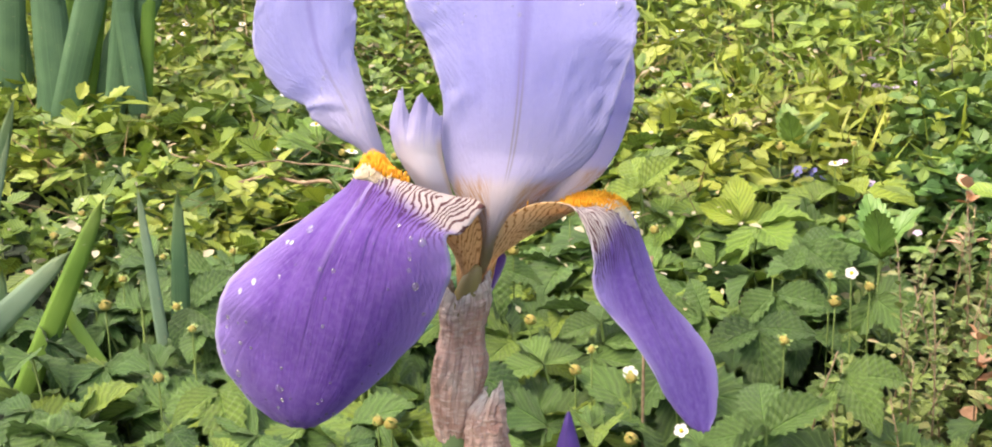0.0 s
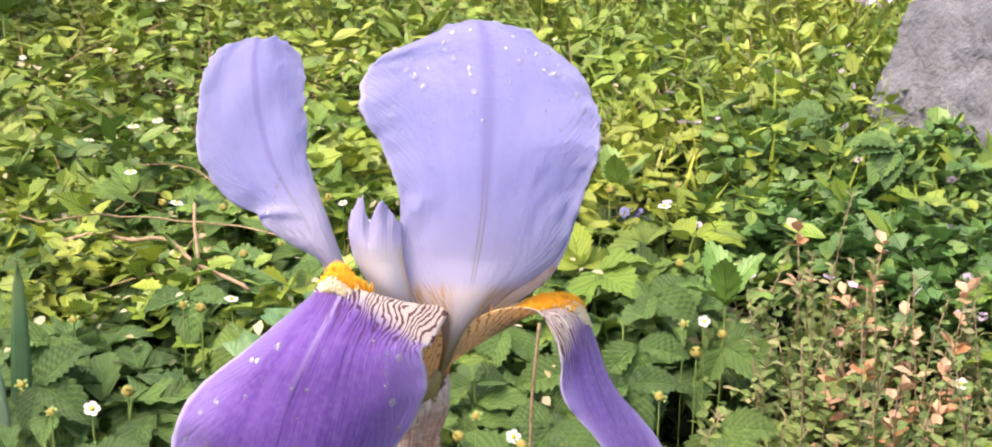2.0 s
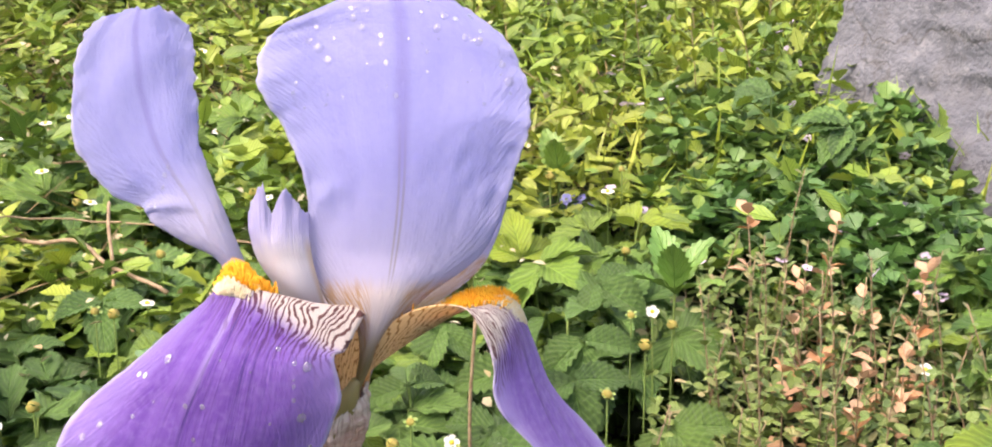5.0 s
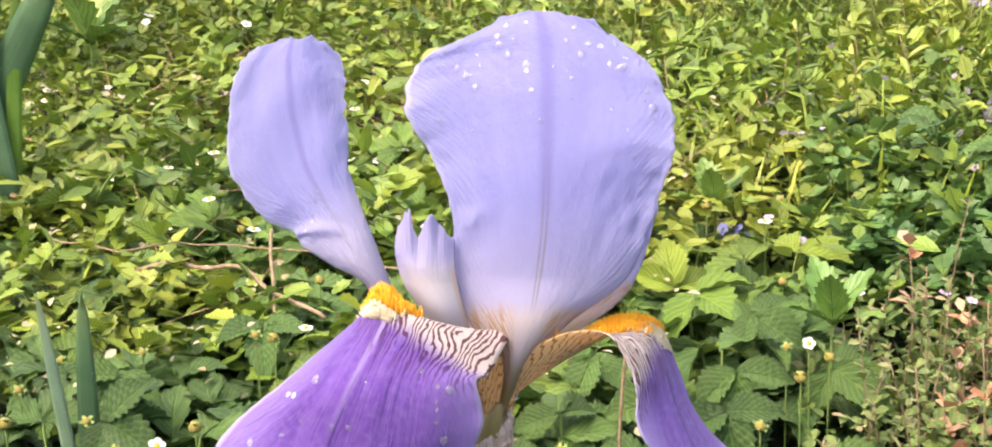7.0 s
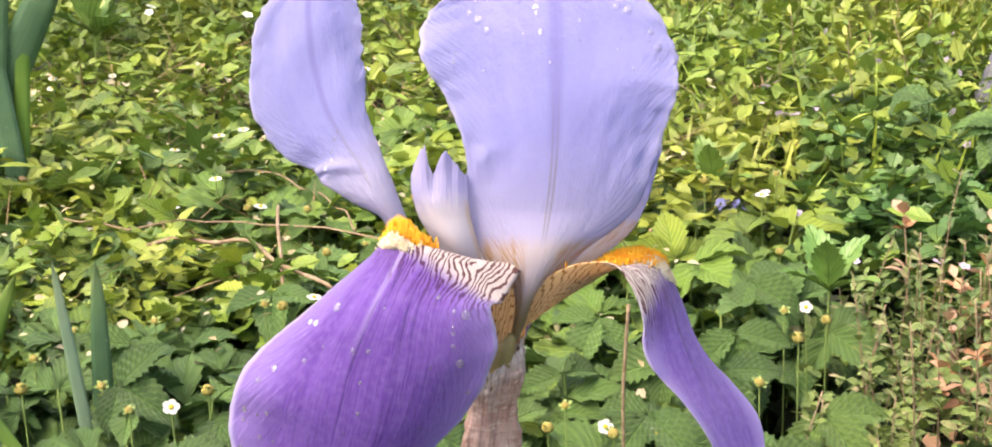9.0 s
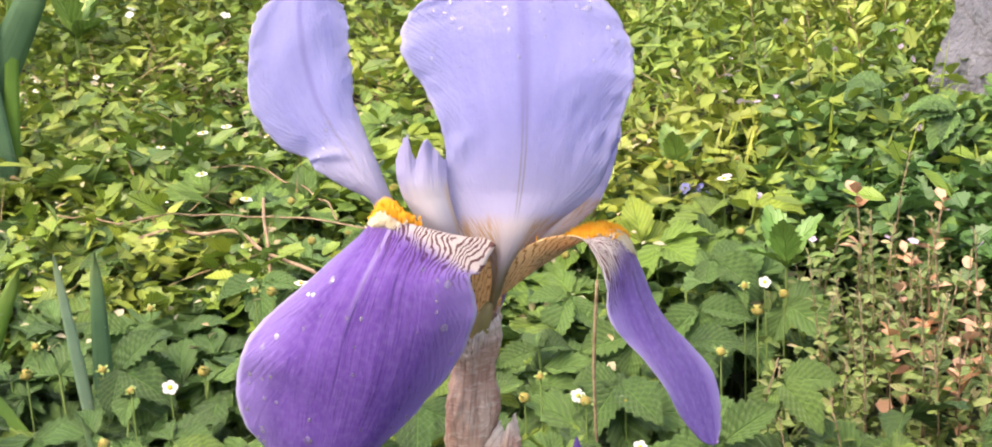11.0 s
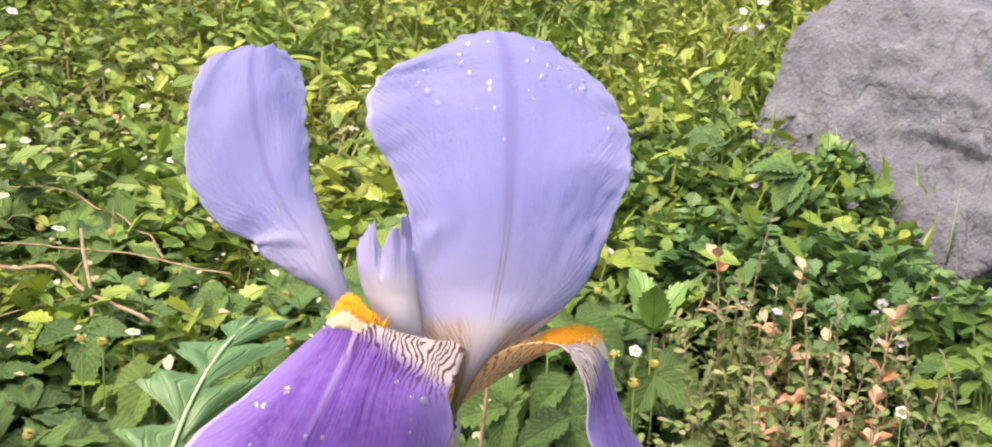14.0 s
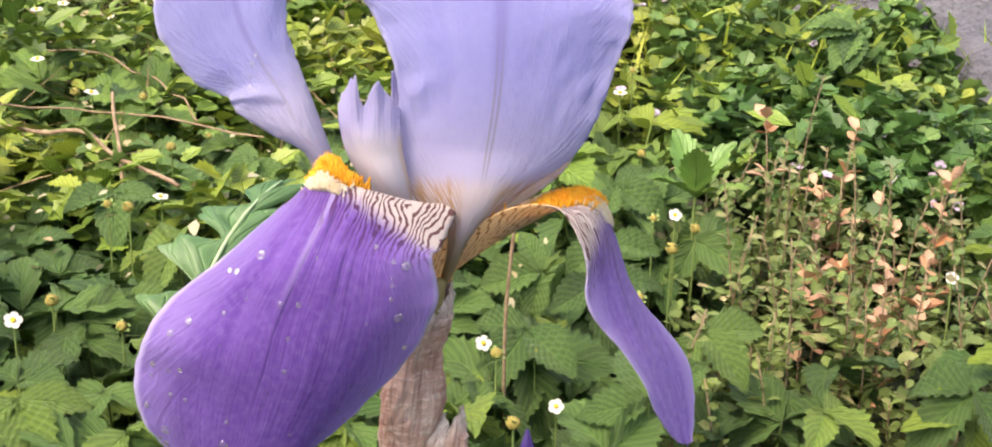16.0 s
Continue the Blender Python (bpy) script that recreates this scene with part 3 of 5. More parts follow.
STYLE = [
    (-1.24, -1.2, 3.46, -0.78, -1.5, 3.55, -0.45, -1.2, 3.52),
    (-1.93, -1.9, 4.94, -1.36, -2.5, 5.06, -0.72, -2, 4.98),
    (-2.49, -2.1, 5.95, -1.8, -2.5, 6.15, -0.94, -2.1, 6.04),
    (-2.72, -2.2, 6.76, -1.91, -2.4, 6.9, -0.99, -2, 6.78),
    (-2.75, -2.1, 7.23, -1.91, -2.3, 7.26, -0.99, -1.9, 7.14)]
STYLE_BACK = [
    (-0.5, -0.6, 3.4, -0.1, -0.4, 3.4, 0.3, -0.6, 3.4),
    (-0.9, 0.4, 5.0, -0.2, 0.9, 5.0, 0.6, 0.6, 5.0),
    (-1.05, 1.0, 6.3, -0.2, 1.4, 6.4, 0.8, 1.2, 6.3),
    (-1.05, 1.4, 7.2, -0.2, 1.7, 7.3, 0.8, 1.5, 7.2)]
SPATHE_A = [(-0.72, -1.5, -4.6), (-0.68, -1.5, -3.6), (-0.52, -1.5, -2.0), (-0.4, -1.5, -0.6), (-0.28, -1.55, 0.5), (-0.2, -1.6, 1.2)]
SPATHE_B = [(0.3, -1.7, -6.6), (0.4, -1.7, -5.3), (0.42, -1.7, -4.2), (0.5, -1.7, -3.2), (0.72, -1.6, -2.5)]



def beard_bm(pts, along, across, height, count, seed):
    """Short hairs standing on a petal, over a stretch along it and a band across it (middle, spread)."""
    rnd = random.Random(seed)
    n, m, _ = pts.shape
    bm = bmesh.new()
    for _ in range(count):
        q = rnd.random()
        t = along[0] + (along[1] - along[0]) * q
        s = min(0.97, max(0.03, rnd.gauss(across[0] + (across[2] - across[0]) * q, across[1])))
        i, j = min(n - 2, max(1, int(t * (n - 1)))), min(m - 2, max(1, int(s * (m - 1))))
        base = Vector(pts[i, j]).lerp(Vector(pts[i + 1, j + 1]), rnd.random())
        run = Vector(pts[i + 1, j] - pts[i - 1, j]).normalized()
        side = Vector(pts[i, j + 1] - pts[i, j - 1]).normalized()
        up = side.cross(run).normalized()
        if up.z < 0:
            up = -up
        up = (up + Vector((0, 0, 0.8))).normalized()
        h = height * (0.6 + 0.4 * math.sin(math.pi * q)) * (0.5 + 0.5 * math.exp(-((s - across[0] - (across[2] - across[0]) * q) / across[1]) ** 2)) * rnd.uniform(0.75, 1.1)
        tip = base + up * h + side * (s - across[0] - (across[2] - across[0]) * q) * h * 1.3 + run * rnd.uniform(-0.1, 0.4) * h
        r = 0.00028
        ring = [bm.verts.new(base + run * r * math.cos(a) + side * r * math.sin(a)) for a in (0, 2.1, 4.2)]
        mid = [bm.verts.new(base.lerp(tip, 0.8) + run * r * 0.9 * math.cos(a) + side * r * 0.9 * math.sin(a)) for a in (0, 2.1, 4.2)]
        top = bm.verts.new(tip)
        for k in range(3):
            bm.faces.new((ring[k], ring[(k + 1) % 3], mid[(k + 1) % 3], mid[k]))
            bm.faces.new((mid[k], mid[(k + 1) % 3], top))
    return bm


def drop_mesh():
    bm = bmesh.new()
    bmesh.ops.create_uvsphere(bm, u_segments=12, v_segments=8, radius=1.0)
    for v in bm.verts:
        v.co.z = max(v.co.z, -0.25) * 0.8
    me = bpy.data.meshes.new("water_drop")
    bm.to_mesh(me)
    bm.free()
    me.shade_smooth()
    me.materials.append(WATER)
    return me


DROP = drop_mesh()


def drops_on(pts, spots, parent):
    """Beads of rain sitting on a petal, at shares across and along it."""
    n, m, _ = pts.shape
    eye = Vector((0.06, -0.45, 0.46))
    for s, t, r in spots:
        i, j = min(n - 2, max(1, int(t * (n - 1)))), min(m - 2, max(1, int(s * (m - 1))))
        p = Vector(pts[i, j])
        nr = Vector(pts[i, j + 1] - pts[i, j - 1]).cross(Vector(pts[i + 1, j] - pts[i - 1, j])).normalized()
        if nr.dot(eye - p) < 0:
            nr = -nr
        ob = new("water_drop", DROP)
        ob.parent = parent
        ob.matrix_basis = Matrix.LocRotScale(p + nr * 0.0003, Vector((0, 0, 1)).rotation_difference(nr), (r * 1.1, r * 1.22, r * 0.5))


def crinkled_sleeve(path, radii, seed, open_from=0.0, wrinkle=0.12, tips=(0.35, 0.1, 0.35)):
    """A papery bract wrapped round a stem, torn open in front. tips: rise of its right and left point, depth of the notch, in cm."""
    n, m = 70, 70
    c = catmull(np.array([fl(*p) for p in path]), n)
    rr = catmull(np.array(radii)[:, None], n)[:, 0] * 0.01
    pts = np.zeros((n, m, 3))
    for i in range(n):
        t = i / (n - 1)
        for j in range(m):
            a = -math.pi / 2 + (j / (m - 1) - 0.5) * 2 * math.pi * (0.99 - 0.25 * max(0, (t - open_from) / (1 - open_from)))
            kink = noise.noise(Vector((a * 1.3, t * 5, seed + 9)))
            fold = 1 + wrinkle * noise.noise(Vector((a * 2.2, t * 3, seed))) + wrinkle * 0.25 * math.sin(a * 19 + 7 * kink) + wrinkle * 0.45 * noise.noise(Vector((a * 3 + 4 * t, t * 26, seed)))
            p = c[i] + (RIGHT * math.cos(a) + AWAY * math.sin(a) * 0.75) * rr[i] * fold
            crown = tips[0] * max(0, math.cos(a)) ** 2 + tips[1] * max(0, -math.cos(a)) ** 2 - tips[2] * math.exp(-((a + 1.9) / 0.35) ** 2) + 0.12 * noise.noise(Vector((a * 3, seed, 0)))
            p[2] += 0.01 * t ** 4 * crown
            pts[i, j] = p
    return pts


def build_iris():
    foot_xy = fl(-0.6, -1.6, 0)
    foot = (foot_xy[0], foot_xy[1], ground_height(foot_xy[0], foot_xy[1]) - 0.002)
    iris = thing("iris", foot, "bearded iris with lavender standards, violet falls and raindrops", "flower")
    main = petal_points(MAIN, 100, 60, 0.30, 1.3, 0.22, 0.45)
    # crumpled lower margins and a slanting fold
    for i in range(100):
        for j in range(60):
            s, t = -1 + 2 * j / 59, i / 99
            low = max(0.0, abs(s) - 0.4) * max(0.0, 1 - abs(t - 0.46) / 0.16)
            fold = math.exp(-((t - 0.56 - 0.16 * s) / 0.03) ** 2) * max(0.0, abs(s) - 0.35) + 0.2 * math.exp(-((s - 0.42 - 0.5 * (t - 0.4)) / 0.06) ** 2) * max(0.0, 1 - abs(t - 0.47) / 0.12)
            main[i, j] += AWAY * (0.0026 * low * noise.noise(Vector((s * 9 + t * 8, t * 26 - s * 5, 7.0))) - 0.0016 * fold)
    ob = sheet("standard", main, STANDARD, iris, "broad upright pale lavender petal")
    rnd = random.Random(4)
    spots = [(0.22, 0.76, 0.0014), (0.17, 0.79, 0.0010), (0.2, 0.83, 0.0008), (0.24, 0.72, 0.0013), (0.33, 0.84, 0.0012), (0.32, 0.88, 0.0008),
             (0.37, 0.80, 0.0012), (0.44, 0.775, 0.0010), (0.43, 0.75, 0.0007), (0.66, 0.80, 0.0012), (0.71, 0.85, 0.0012), (0.76, 0.85, 0.0009),
             (0.77, 0.795, 0.0011), (0.83, 0.79, 0.0013), (0.86, 0.83, 0.0008), (0.9, 0.74, 0.0009), (0.92, 0.70, 0.0014), (0.45, 0.70, 0.0008), (0.6, 0.73, 0.0006)]
    spots += [(rnd.uniform(0.08, 0.92), rnd.uniform(0.6, 0.95), rnd.uniform(0.0003, 0.0007)) for _ in range(36)]
    drops_on(main, spots, ob)
    left = petal_points(LSTD, 84, 40, 0.22, 5.1, 0.22, 0.55)
    for i in range(84):
        for j in range(40):
            low = max(0.0, 1 - abs(i / 83 - 0.26) / 0.2)
            left[i, j] += AWAY * 0.0005 * low * noise.noise(Vector((j / 4.0 + i / 9.0, i / 2.2 - j / 6.0, 3.0))) - AWAY * 0.0014 * max(0.0, 1 - j / 26) * 1.5 * math.exp(-((i - 35 + j * 0.45) / 2.0) ** 2)
    ob = sheet("standard", left, STANDARD_SIDE, iris, "side lavender petal with a crumpled lower edge")
    drops_on(left, [(0.15 + 0.09 * k, 0.40 + 0.02 * k, 0.0005 + 0.0002 * (k % 2)) for k in range(5)], ob)
    sheet("standard", petal_points(BSTD, 40, 30, 0.35, 9.4, 0.1), STANDARD, iris, "rear lavender petal half hidden by the others")
    lf = petal_points(LFALL, 100, 56, 0.22, 2.2, 0.13, 0.15)
    ob = sheet("fall", lf, FALL, iris, "broad hanging violet petal with dark veins and raindrops")
    spots = [(0.2, 0.5, 0.0013), (0.16, 0.53, 0.0009), (0.12, 0.53, 0.0008), (0.9, 0.52, 0.0012), (0.88, 0.60, 0.0012), (0.85, 0.57, 0.0006), (0.12, 0.63, 0.0010),
             (0.09, 0.66, 0.0009), (0.06, 0.72, 0.0008), (0.1, 0.84, 0.0012), (0.07, 0.88, 0.0009), (0.35, 0.83, 0.0013), (0.38, 0.86, 0.0007), (0.05, 0.8, 0.0008)]
    spots += [(rnd.uniform(0.04, 0.96), rnd.uniform(0.45, 0.95), rnd.uniform(0.0003, 0.0007)) for _ in range(44)]
    drops_on(lf, spots, ob)
    rf = petal_points(RFALL, 90, 44, 0.15, 7.7, 0.12)
    sheet("fall", rf, FALL_SIDE, iris, "violet petal hanging edge on")
    rear = [(-0.6, -1.3, 1.2, 0, -1.1, 1.2, 0.6, -1.3, 1.2), (-0.8, -0.4, 2.2, 0, -0.2, 2.3, 0.8, -0.4, 2.2), (-0.9, 0.6, 1.7, 0.1, 1.0, 1.9, 0.9, 0.6, 1.7),
            (-0.5, 0.9, 0.9, 0.1, 1.2, 0.9, 0.6, 0.9, 0.9), (-0.2, 0.8, 0.3, 0.1, 1.0, 0.2, 0.3, 0.8, 0.3)]
    sheet("fall", petal_points(rear, 30, 16, 0.1, 3.3), FALL, iris, "rear violet petal behind the stem")
    style = petal_points(STYLE, 60, 50, 0.05, 6.1)
    for i in range(60):
        for j in range(50):
            s = j / 49
            crest = np.interp(s, (0, 0.1, 0.22, 0.29, 0.34, 0.42, 0.52, 0.62, 0.72, 1.0), (0.1, 0.5, 0.9, 1.0, 0.45, 0.05, 0.5, 0.84, 0.66, 0.0)) + 0.14 * noise.noise(Vector((s * 22, 0, 4)))
            grow = max(0.0, (i / 59 - 0.62) / 0.38) ** 1.2
            style[i, j] += 0.01 * grow * (crest * np.array((0, 0, 1.0)) + AWAY * (0.35 + 0.25 * noise.noise(Vector((s * 5, i / 25, 1)))))
    sheet("style_arm", style, STYLE_SKIN, iris, "pale lilac style arm with two torn crests")
    hidden = petal_points(STYLE_BACK, 50, 40, 0.08, 8.3)
    for i in range(50):
        for j in range(40):
            hidden[i, j, 2] += 0.01 * max(0.0, (i / 49 - 0.6) / 0.4) ** 1.2 * (0.45 + 0.4 * noise.noise(Vector((j / 7.0, 0, 2))) + 0.2 * noise.noise(Vector((j / 2.5, 0, 5))))
    sheet("style_arm", hidden, STYLE_SKIN, iris, "pale style arm half hidden behind the broad petal")
    for pts, along, across, h, seed in ((lf, (0.265, 0.35), (0.30, 0.085, 0.33), 0.0078, 1), (rf, (0.20, 0.43), (0.30, 0.09, 0.70), 0.0058, 2)):
        b = part("beard", beard_bm(pts, along, across, h, 2400, seed), BEARD, iris, "fuzzy orange beard")
        low = (along[0] + 0.5 * (along[1] - along[0]), along[1] + (0.04 if pts is lf else 0.05))
        part("beard_base", beard_bm(pts, low, ((across[0] + across[2]) / 2, across[1] * 0.75, across[2]), h * 0.5, 1300, seed + 7), BEARD_PALE, b, "cream hairs at the foot of the beard")
    tube = [(-0.45, -1.6, 0.2), (-0.2, -1.75, 0.9), (0.0, -1.9, 1.5), (0.25, -1.95, 2.1)]
    part("perianth_tube", tube_bm([fl(*p) for p in catmull(tube, 12)], [0.0050, 0.0049, 0.0047, 0.0046, 0.0045, 0.0043, 0.0041, 0.0038, 0.0034, 0.0028, 0.0021, 0.0012], 14), TUBE, iris, "olive tan tube below the petals")
    stem_path = [fl(-0.5, -1.6, 0.3), fl(-0.6, -1.5, -3.4), fl(-0.7, -1.6, -6), fl(-0.65, -1.6, -16), Vector((foot[0], foot[1], foot[2] - 0.01))]
    part("stem", tube_bm(stem_path, [0.0036, 0.0036, 0.0062, 0.0065, 0.007], 14), STEM, iris, "stout green stem")
    sheet("spathe", crinkled_sleeve(SPATHE_A, [0.52, 0.74, 0.95, 0.74, 0.86, 0.80], 1.1, 0.55, 0.22, (0.6, 0.25, 0.35)), SPATHE, iris, "crinkled pinkish brown papery bract with a pale torn tip")
    sheet("spathe", crinkled_sleeve(SPATHE_B, [0.55, 0.78, 0.80, 0.62, 0.3], 4.1, 0.4, 0.28, (0.3, 0.0, 0.3)), SPATHE, iris, "lower shrivelled papery bract")
    return iris


build_iris()


def build_bud():
    top = fl(3.3, -0.2, -3.8)
    base = (top[0] + 0.004, top[1] + 0.004, ground_height(top[0], top[1]))
    bud = thing("iris_bud", base, "closed dark violet iris bud on its own stem", "flower bud")
    pts = arc(Vector(top) - Vector((0, 0, 0.045)), top, (0, 0, 0), 10)
    part("bud_petals", tube_bm(pts, [0.004, 0.006, 0.0072, 0.0075, 0.0072, 0.0062, 0.005, 0.0037, 0.0022, 0.0006], 12, True, 0.8), BUD, bud)
    part("stem", tube_bm(arc(base, Vector(top) - Vector((0, 0, 0.043)), (0.002, 0, 0), 6), [0.004] * 6, 10), STEM, bud)


build_bud()


# ---- sword leaves ----
def sword(name, base, tip, width, sag, mat, parent, keel=0.12, n=16):
    b, t, g = Vector(base), Vector(tip), Vector(sag)
    path = arc(b, t, g, n)
    verts, uvs = [], []
    face = Vector((0.1, -0.45, 0.1))
    for i, p in enumerate(path):
        f = i / (n - 1)
        d = (path[min(i + 1, n - 1)] - path[max(i - 1, 0)]).normalized()
        side = d.cross(face - p * 0.2).normalized()
        out = side.cross(d)
        w = 0.84 * width * (0.85 + 0.3 * f if f < 0.5 else math.sqrt(max(0.0, 1 - ((f - 0.5) / 0.5) ** 2.2))) * 0.5
        for s in (-1, -0.5, 0, 0.5, 1):
            verts.append(p + side * w * s + out * w * keel * (1 - abs(s)))
            uvs.append(((s + 1) / 2, f))
    faces = [(i * 5 + j, i * 5 + j + 1, i * 5 + j + 6, i * 5 + j + 5) for i in range(n - 1) for j in range(4)]
    ob = raw_object(name, verts, faces, mat, parent, uvs)
    sol = ob.modifiers.new("thickness", "SOLIDIFY")
    sol.thickness = 0.0012
    return ob


def fan(blades, label):
    """An iris leaf fan. Each blade: its foot on the ground, its tip, its width, its sideways bow and its skin."""
    x, y = (sum(b[k] for b in blades) / len(blades) for k in (0, 1))
    f = thing("iris_leaf_fan", (x, y, ground_height(x, y)), label, "plant", "iris leaf fans")
    for bx, by, tx, ty, tz, w, bow, skin in blades:
        p = Vector((bx, by, ground_height(bx, by) - 0.005))
        sword("blade", p, Vector((tx, ty, tz)), w, (bow, 0, 0.0), (BLADE, BLADE_LIME, BLADE_SILVER)[skin], f, 0.16, 20)


TALL_FAN = [
    (-0.615, 0.620, -0.626, 0.620, 0.428, 0.0401, 0.0, 0),
    (-0.647, 0.630, -0.568, 0.630, 0.394, 0.0301, 0.0, 1),
    (-0.687, 0.640, -0.482, 0.640, 0.442, 0.0396, 0.0, 0),
    (-0.656, 0.650, -0.585, 0.650, 0.495, 0.0359, 0.0, 1),
    (-0.664, 0.620, -0.531, 0.620, 0.493, 0.0315, 0.0, 0),
    (-0.528, 0.630, -0.566, 0.630, 0.429, 0.0214, 0.0, 0),
    (-0.563, 0.640, -0.527, 0.640, 0.419, 0.0156, 0.0, 1),
    (-0.647, 0.620, -0.606, 0.620, 0.490, 0.0251, 0.0, 0),
    (-0.595, 0.630, -0.532, 0.630, 0.477, 0.0231, 0.0, 0),
    (-0.672, 0.66, -0.702, 0.66, 0.45, 0.030, 0.0, 0),
    (-0.712, 0.64, -0.672, 0.64, 0.47, 0.034, 0.01, 0),
    (-0.692, 0.60, -0.752, 0.60, 0.40, 0.028, -0.01, 1),
    (-0.742, 0.66, -0.732, 0.66, 0.46, 0.030, 0.0, 0)]
SHORT_FAN = [
    (-0.452, 0.250, -0.335, 0.250, 0.265, 0.0180, 0.0, 1),
    (-0.276, 0.262, -0.385, 0.262, 0.205, 0.0134, 0.0, 1),
    (-0.299, 0.274, -0.327, 0.274, 0.267, 0.0095, 0.0, 2),
    (-0.313, 0.286, -0.307, 0.286, 0.264, 0.0148, 0.0, 0),
    (-0.264, 0.220, -0.292, 0.220, 0.185, 0.0076, 0.0, 0),
    (-0.582, 0.262, -0.368, 0.262, 0.228, 0.0220, 0.0, 2),
    (-0.437, 0.274, -0.428, 0.274, 0.208, 0.0119, 0.0, 0),
    (-0.516, 0.286, -0.418, 0.286, 0.314, 0.0157, 0.0, 0),
    (-0.480, 0.250, -0.396, 0.250, 0.301, 0.0092, 0.0, 2),
    (-0.307, 0.232, -0.413, 0.232, 0.161, 0.0115, 0.0, 1)]
fan(TALL_FAN, "tall fan of broad blue-green sword leaves")
fan(SHORT_FAN, "short young iris leaves among strawberry plants")


# ---- the rocks ----
def boulder(name, centre, size, turn, seed, label, sink=0.0, cuts=()):
    """A broken limestone block: a dense ball cut by flat faces, then roughened."""
    bm = bmesh.new()
    bmesh.ops.create_icosphere(bm, subdivisions=6, radius=1.0)
    planes = [(Vector(d).normalized(), k) for d, k in cuts]
    for v in bm.verts:
        p = v.co.copy()
        d = p.normalized()
        r = 1.42
        for q, k in planes:
            c = d.dot(q)
            if c > 1e-4:
                r = min(r, k / c)
        p = d * r
        p += d * (0.05 * noise.fractal(p * 2.0 + Vector((seed, 0, 0)), 1.0, 2.0, 4) + 0.02 * noise.fractal(p * 9 + Vector((0, seed, 0)), 1.0, 2.0, 4))
        p += d * 0.016 * math.tanh(5 * math.sin(p.dot(Vector((2.2, 1.4, 7.5))) + 2.5 * noise.noise(p * 1.7)))
        step = noise.noise(Vector((p.x * 3.1 + seed, p.y * 3.1, p.z * 7)))
        p += d * 0.008 * (1 if step > 0.18 else 0)
        v.co = Vector((p.x * size[0], p.y * size[1], p.z * size[2]))
    ob = mesh_object(name, bm, ROCK)
    ob.matrix_world = pose(*centre, *turn)
    return tagged(ob, label, "rock")


boulder("boulder", (0.488, 0.78, 0.277), (0.19, 0.21, 0.155), (0, 0, 0), 3.0, "large pale grey limestone boulder with cracks, half overgrown",
        cuts=[((-0.18, -0.80, 0.58), 0.74), ((-0.84, -0.46, 0.28), 0.77), ((0.05, -0.1, 1), 0.84), ((0.30, -0.72, -0.62), 0.60), ((-0.50, -0.52, 0.69), 1.0), ((0.35, -0.62, 0.70), 0.80), ((0.55, -0.8, 0.2), 0.95), ((1, 0, 0), 1.1), ((0, 1, 0), 1.0), ((0, 0, -1), 1.1)])
boulder("boulder", (0.62, 2.05, 0.45), (0.36, 0.16, 0.13), (0, 0, 8), 8.0, "flat grey rock lying further back in the bed",
        cuts=[((0, -1, 0.5), 0.75), ((0, 0, 1), 0.7), ((-1, 0, 0), 0.9), ((1, 0, 0), 1.0), ((0.4, -0.8, 0.3), 0.8)])


# ---- leaves ----
def leaflet_arrays(length, width, teeth, fold, curl, seed, rows=18, cols=6):
    """One toothed, pleated leaflet, from its foot at the origin along +y."""
    rnd = random.Random(seed)
    v, uv, f = [], [], []
    wav = rnd.uniform(0, 6)
    for i in range(rows + 1):
        t = i / rows
        body = 0.95 * math.sin(math.pi * min(0.995, t ** 0.82 * 0.965 + 0.03)) ** 0.9
        tooth = 1 + (0.16 if i % 2 else -0.06) * (1 if t > 0.22 else 0.2)
        for j in range(cols + 1):
            s = -1 + 2 * j / cols
            edge = tooth if abs(s) > 0.99 else 1.0
            x = s * width / 2 * body * edge
            y = length * (t + (0.03 if (abs(s) > 0.99 and i % 2) else 0.0) + 0.05 * abs(s) * body)
            pleat = math.sin((t - 0.35 * abs(s)) * math.pi * teeth) * 0.036 * length * min(1, abs(s) * 3) * (1 - 0.4 * t)
            z = fold * abs(x) - curl * length * t * t + pleat + 0.03 * length * math.sin(wav + 4 * t + 2 * s) * abs(s)
            v.append((x, y, z))
            uv.append(((s + 1) / 2, t))
    c = cols + 1
    for i in range(rows):
        for j in range(cols):
            f.append((i * c + j, i * c + j + 1, (i + 1) * c + j + 1, (i + 1) * c + j))
    return np.array(v), np.array(uv), f


def pleated_arrays(length, width, pairs, fold, curl, seed, rows=40, cols=8):
    """A finer leaflet with a pleat for each side vein, ending in a tooth."""
    rnd = random.Random(seed)
    v, uv, f = [], [], []
    for i in range(rows + 1):
        t = i / rows
        body = 0.95 * math.sin(math.pi * min(0.995, t ** 0.82 * 0.965 + 0.03)) ** 0.9
        phase = (pairs * (t - 0.34)) % 1.0
        for j in range(cols + 1):
            s = -1 + 2 * j / cols
            rim = max(0.0, abs(s) - 0.75) / 0.25
            x = s * width / 2 * body * (1 + rim * (0.30 * phase - 0.14) * (1 if t > 0.15 else 0.3))
            y = length * (t + 0.05 * abs(s) * body)
            pleat = math.cos((t - 0.375 * abs(s)) * 2 * math.pi * pairs) * 0.026 * length * min(1, abs(s) * 4) * (1 - 0.3 * t)
            z = fold * abs(x) - curl * length * t * t + pleat
            v.append((x, y, z))
            uv.append(((s + 1) / 2, t))
    c = cols + 1
    for i in range(rows):
        for j in range(cols):
            f.append((i * c + j, i * c + j + 1, (i + 1) * c + j + 1, (i + 1) * c + j))
    return np.array(v), np.array(uv), f


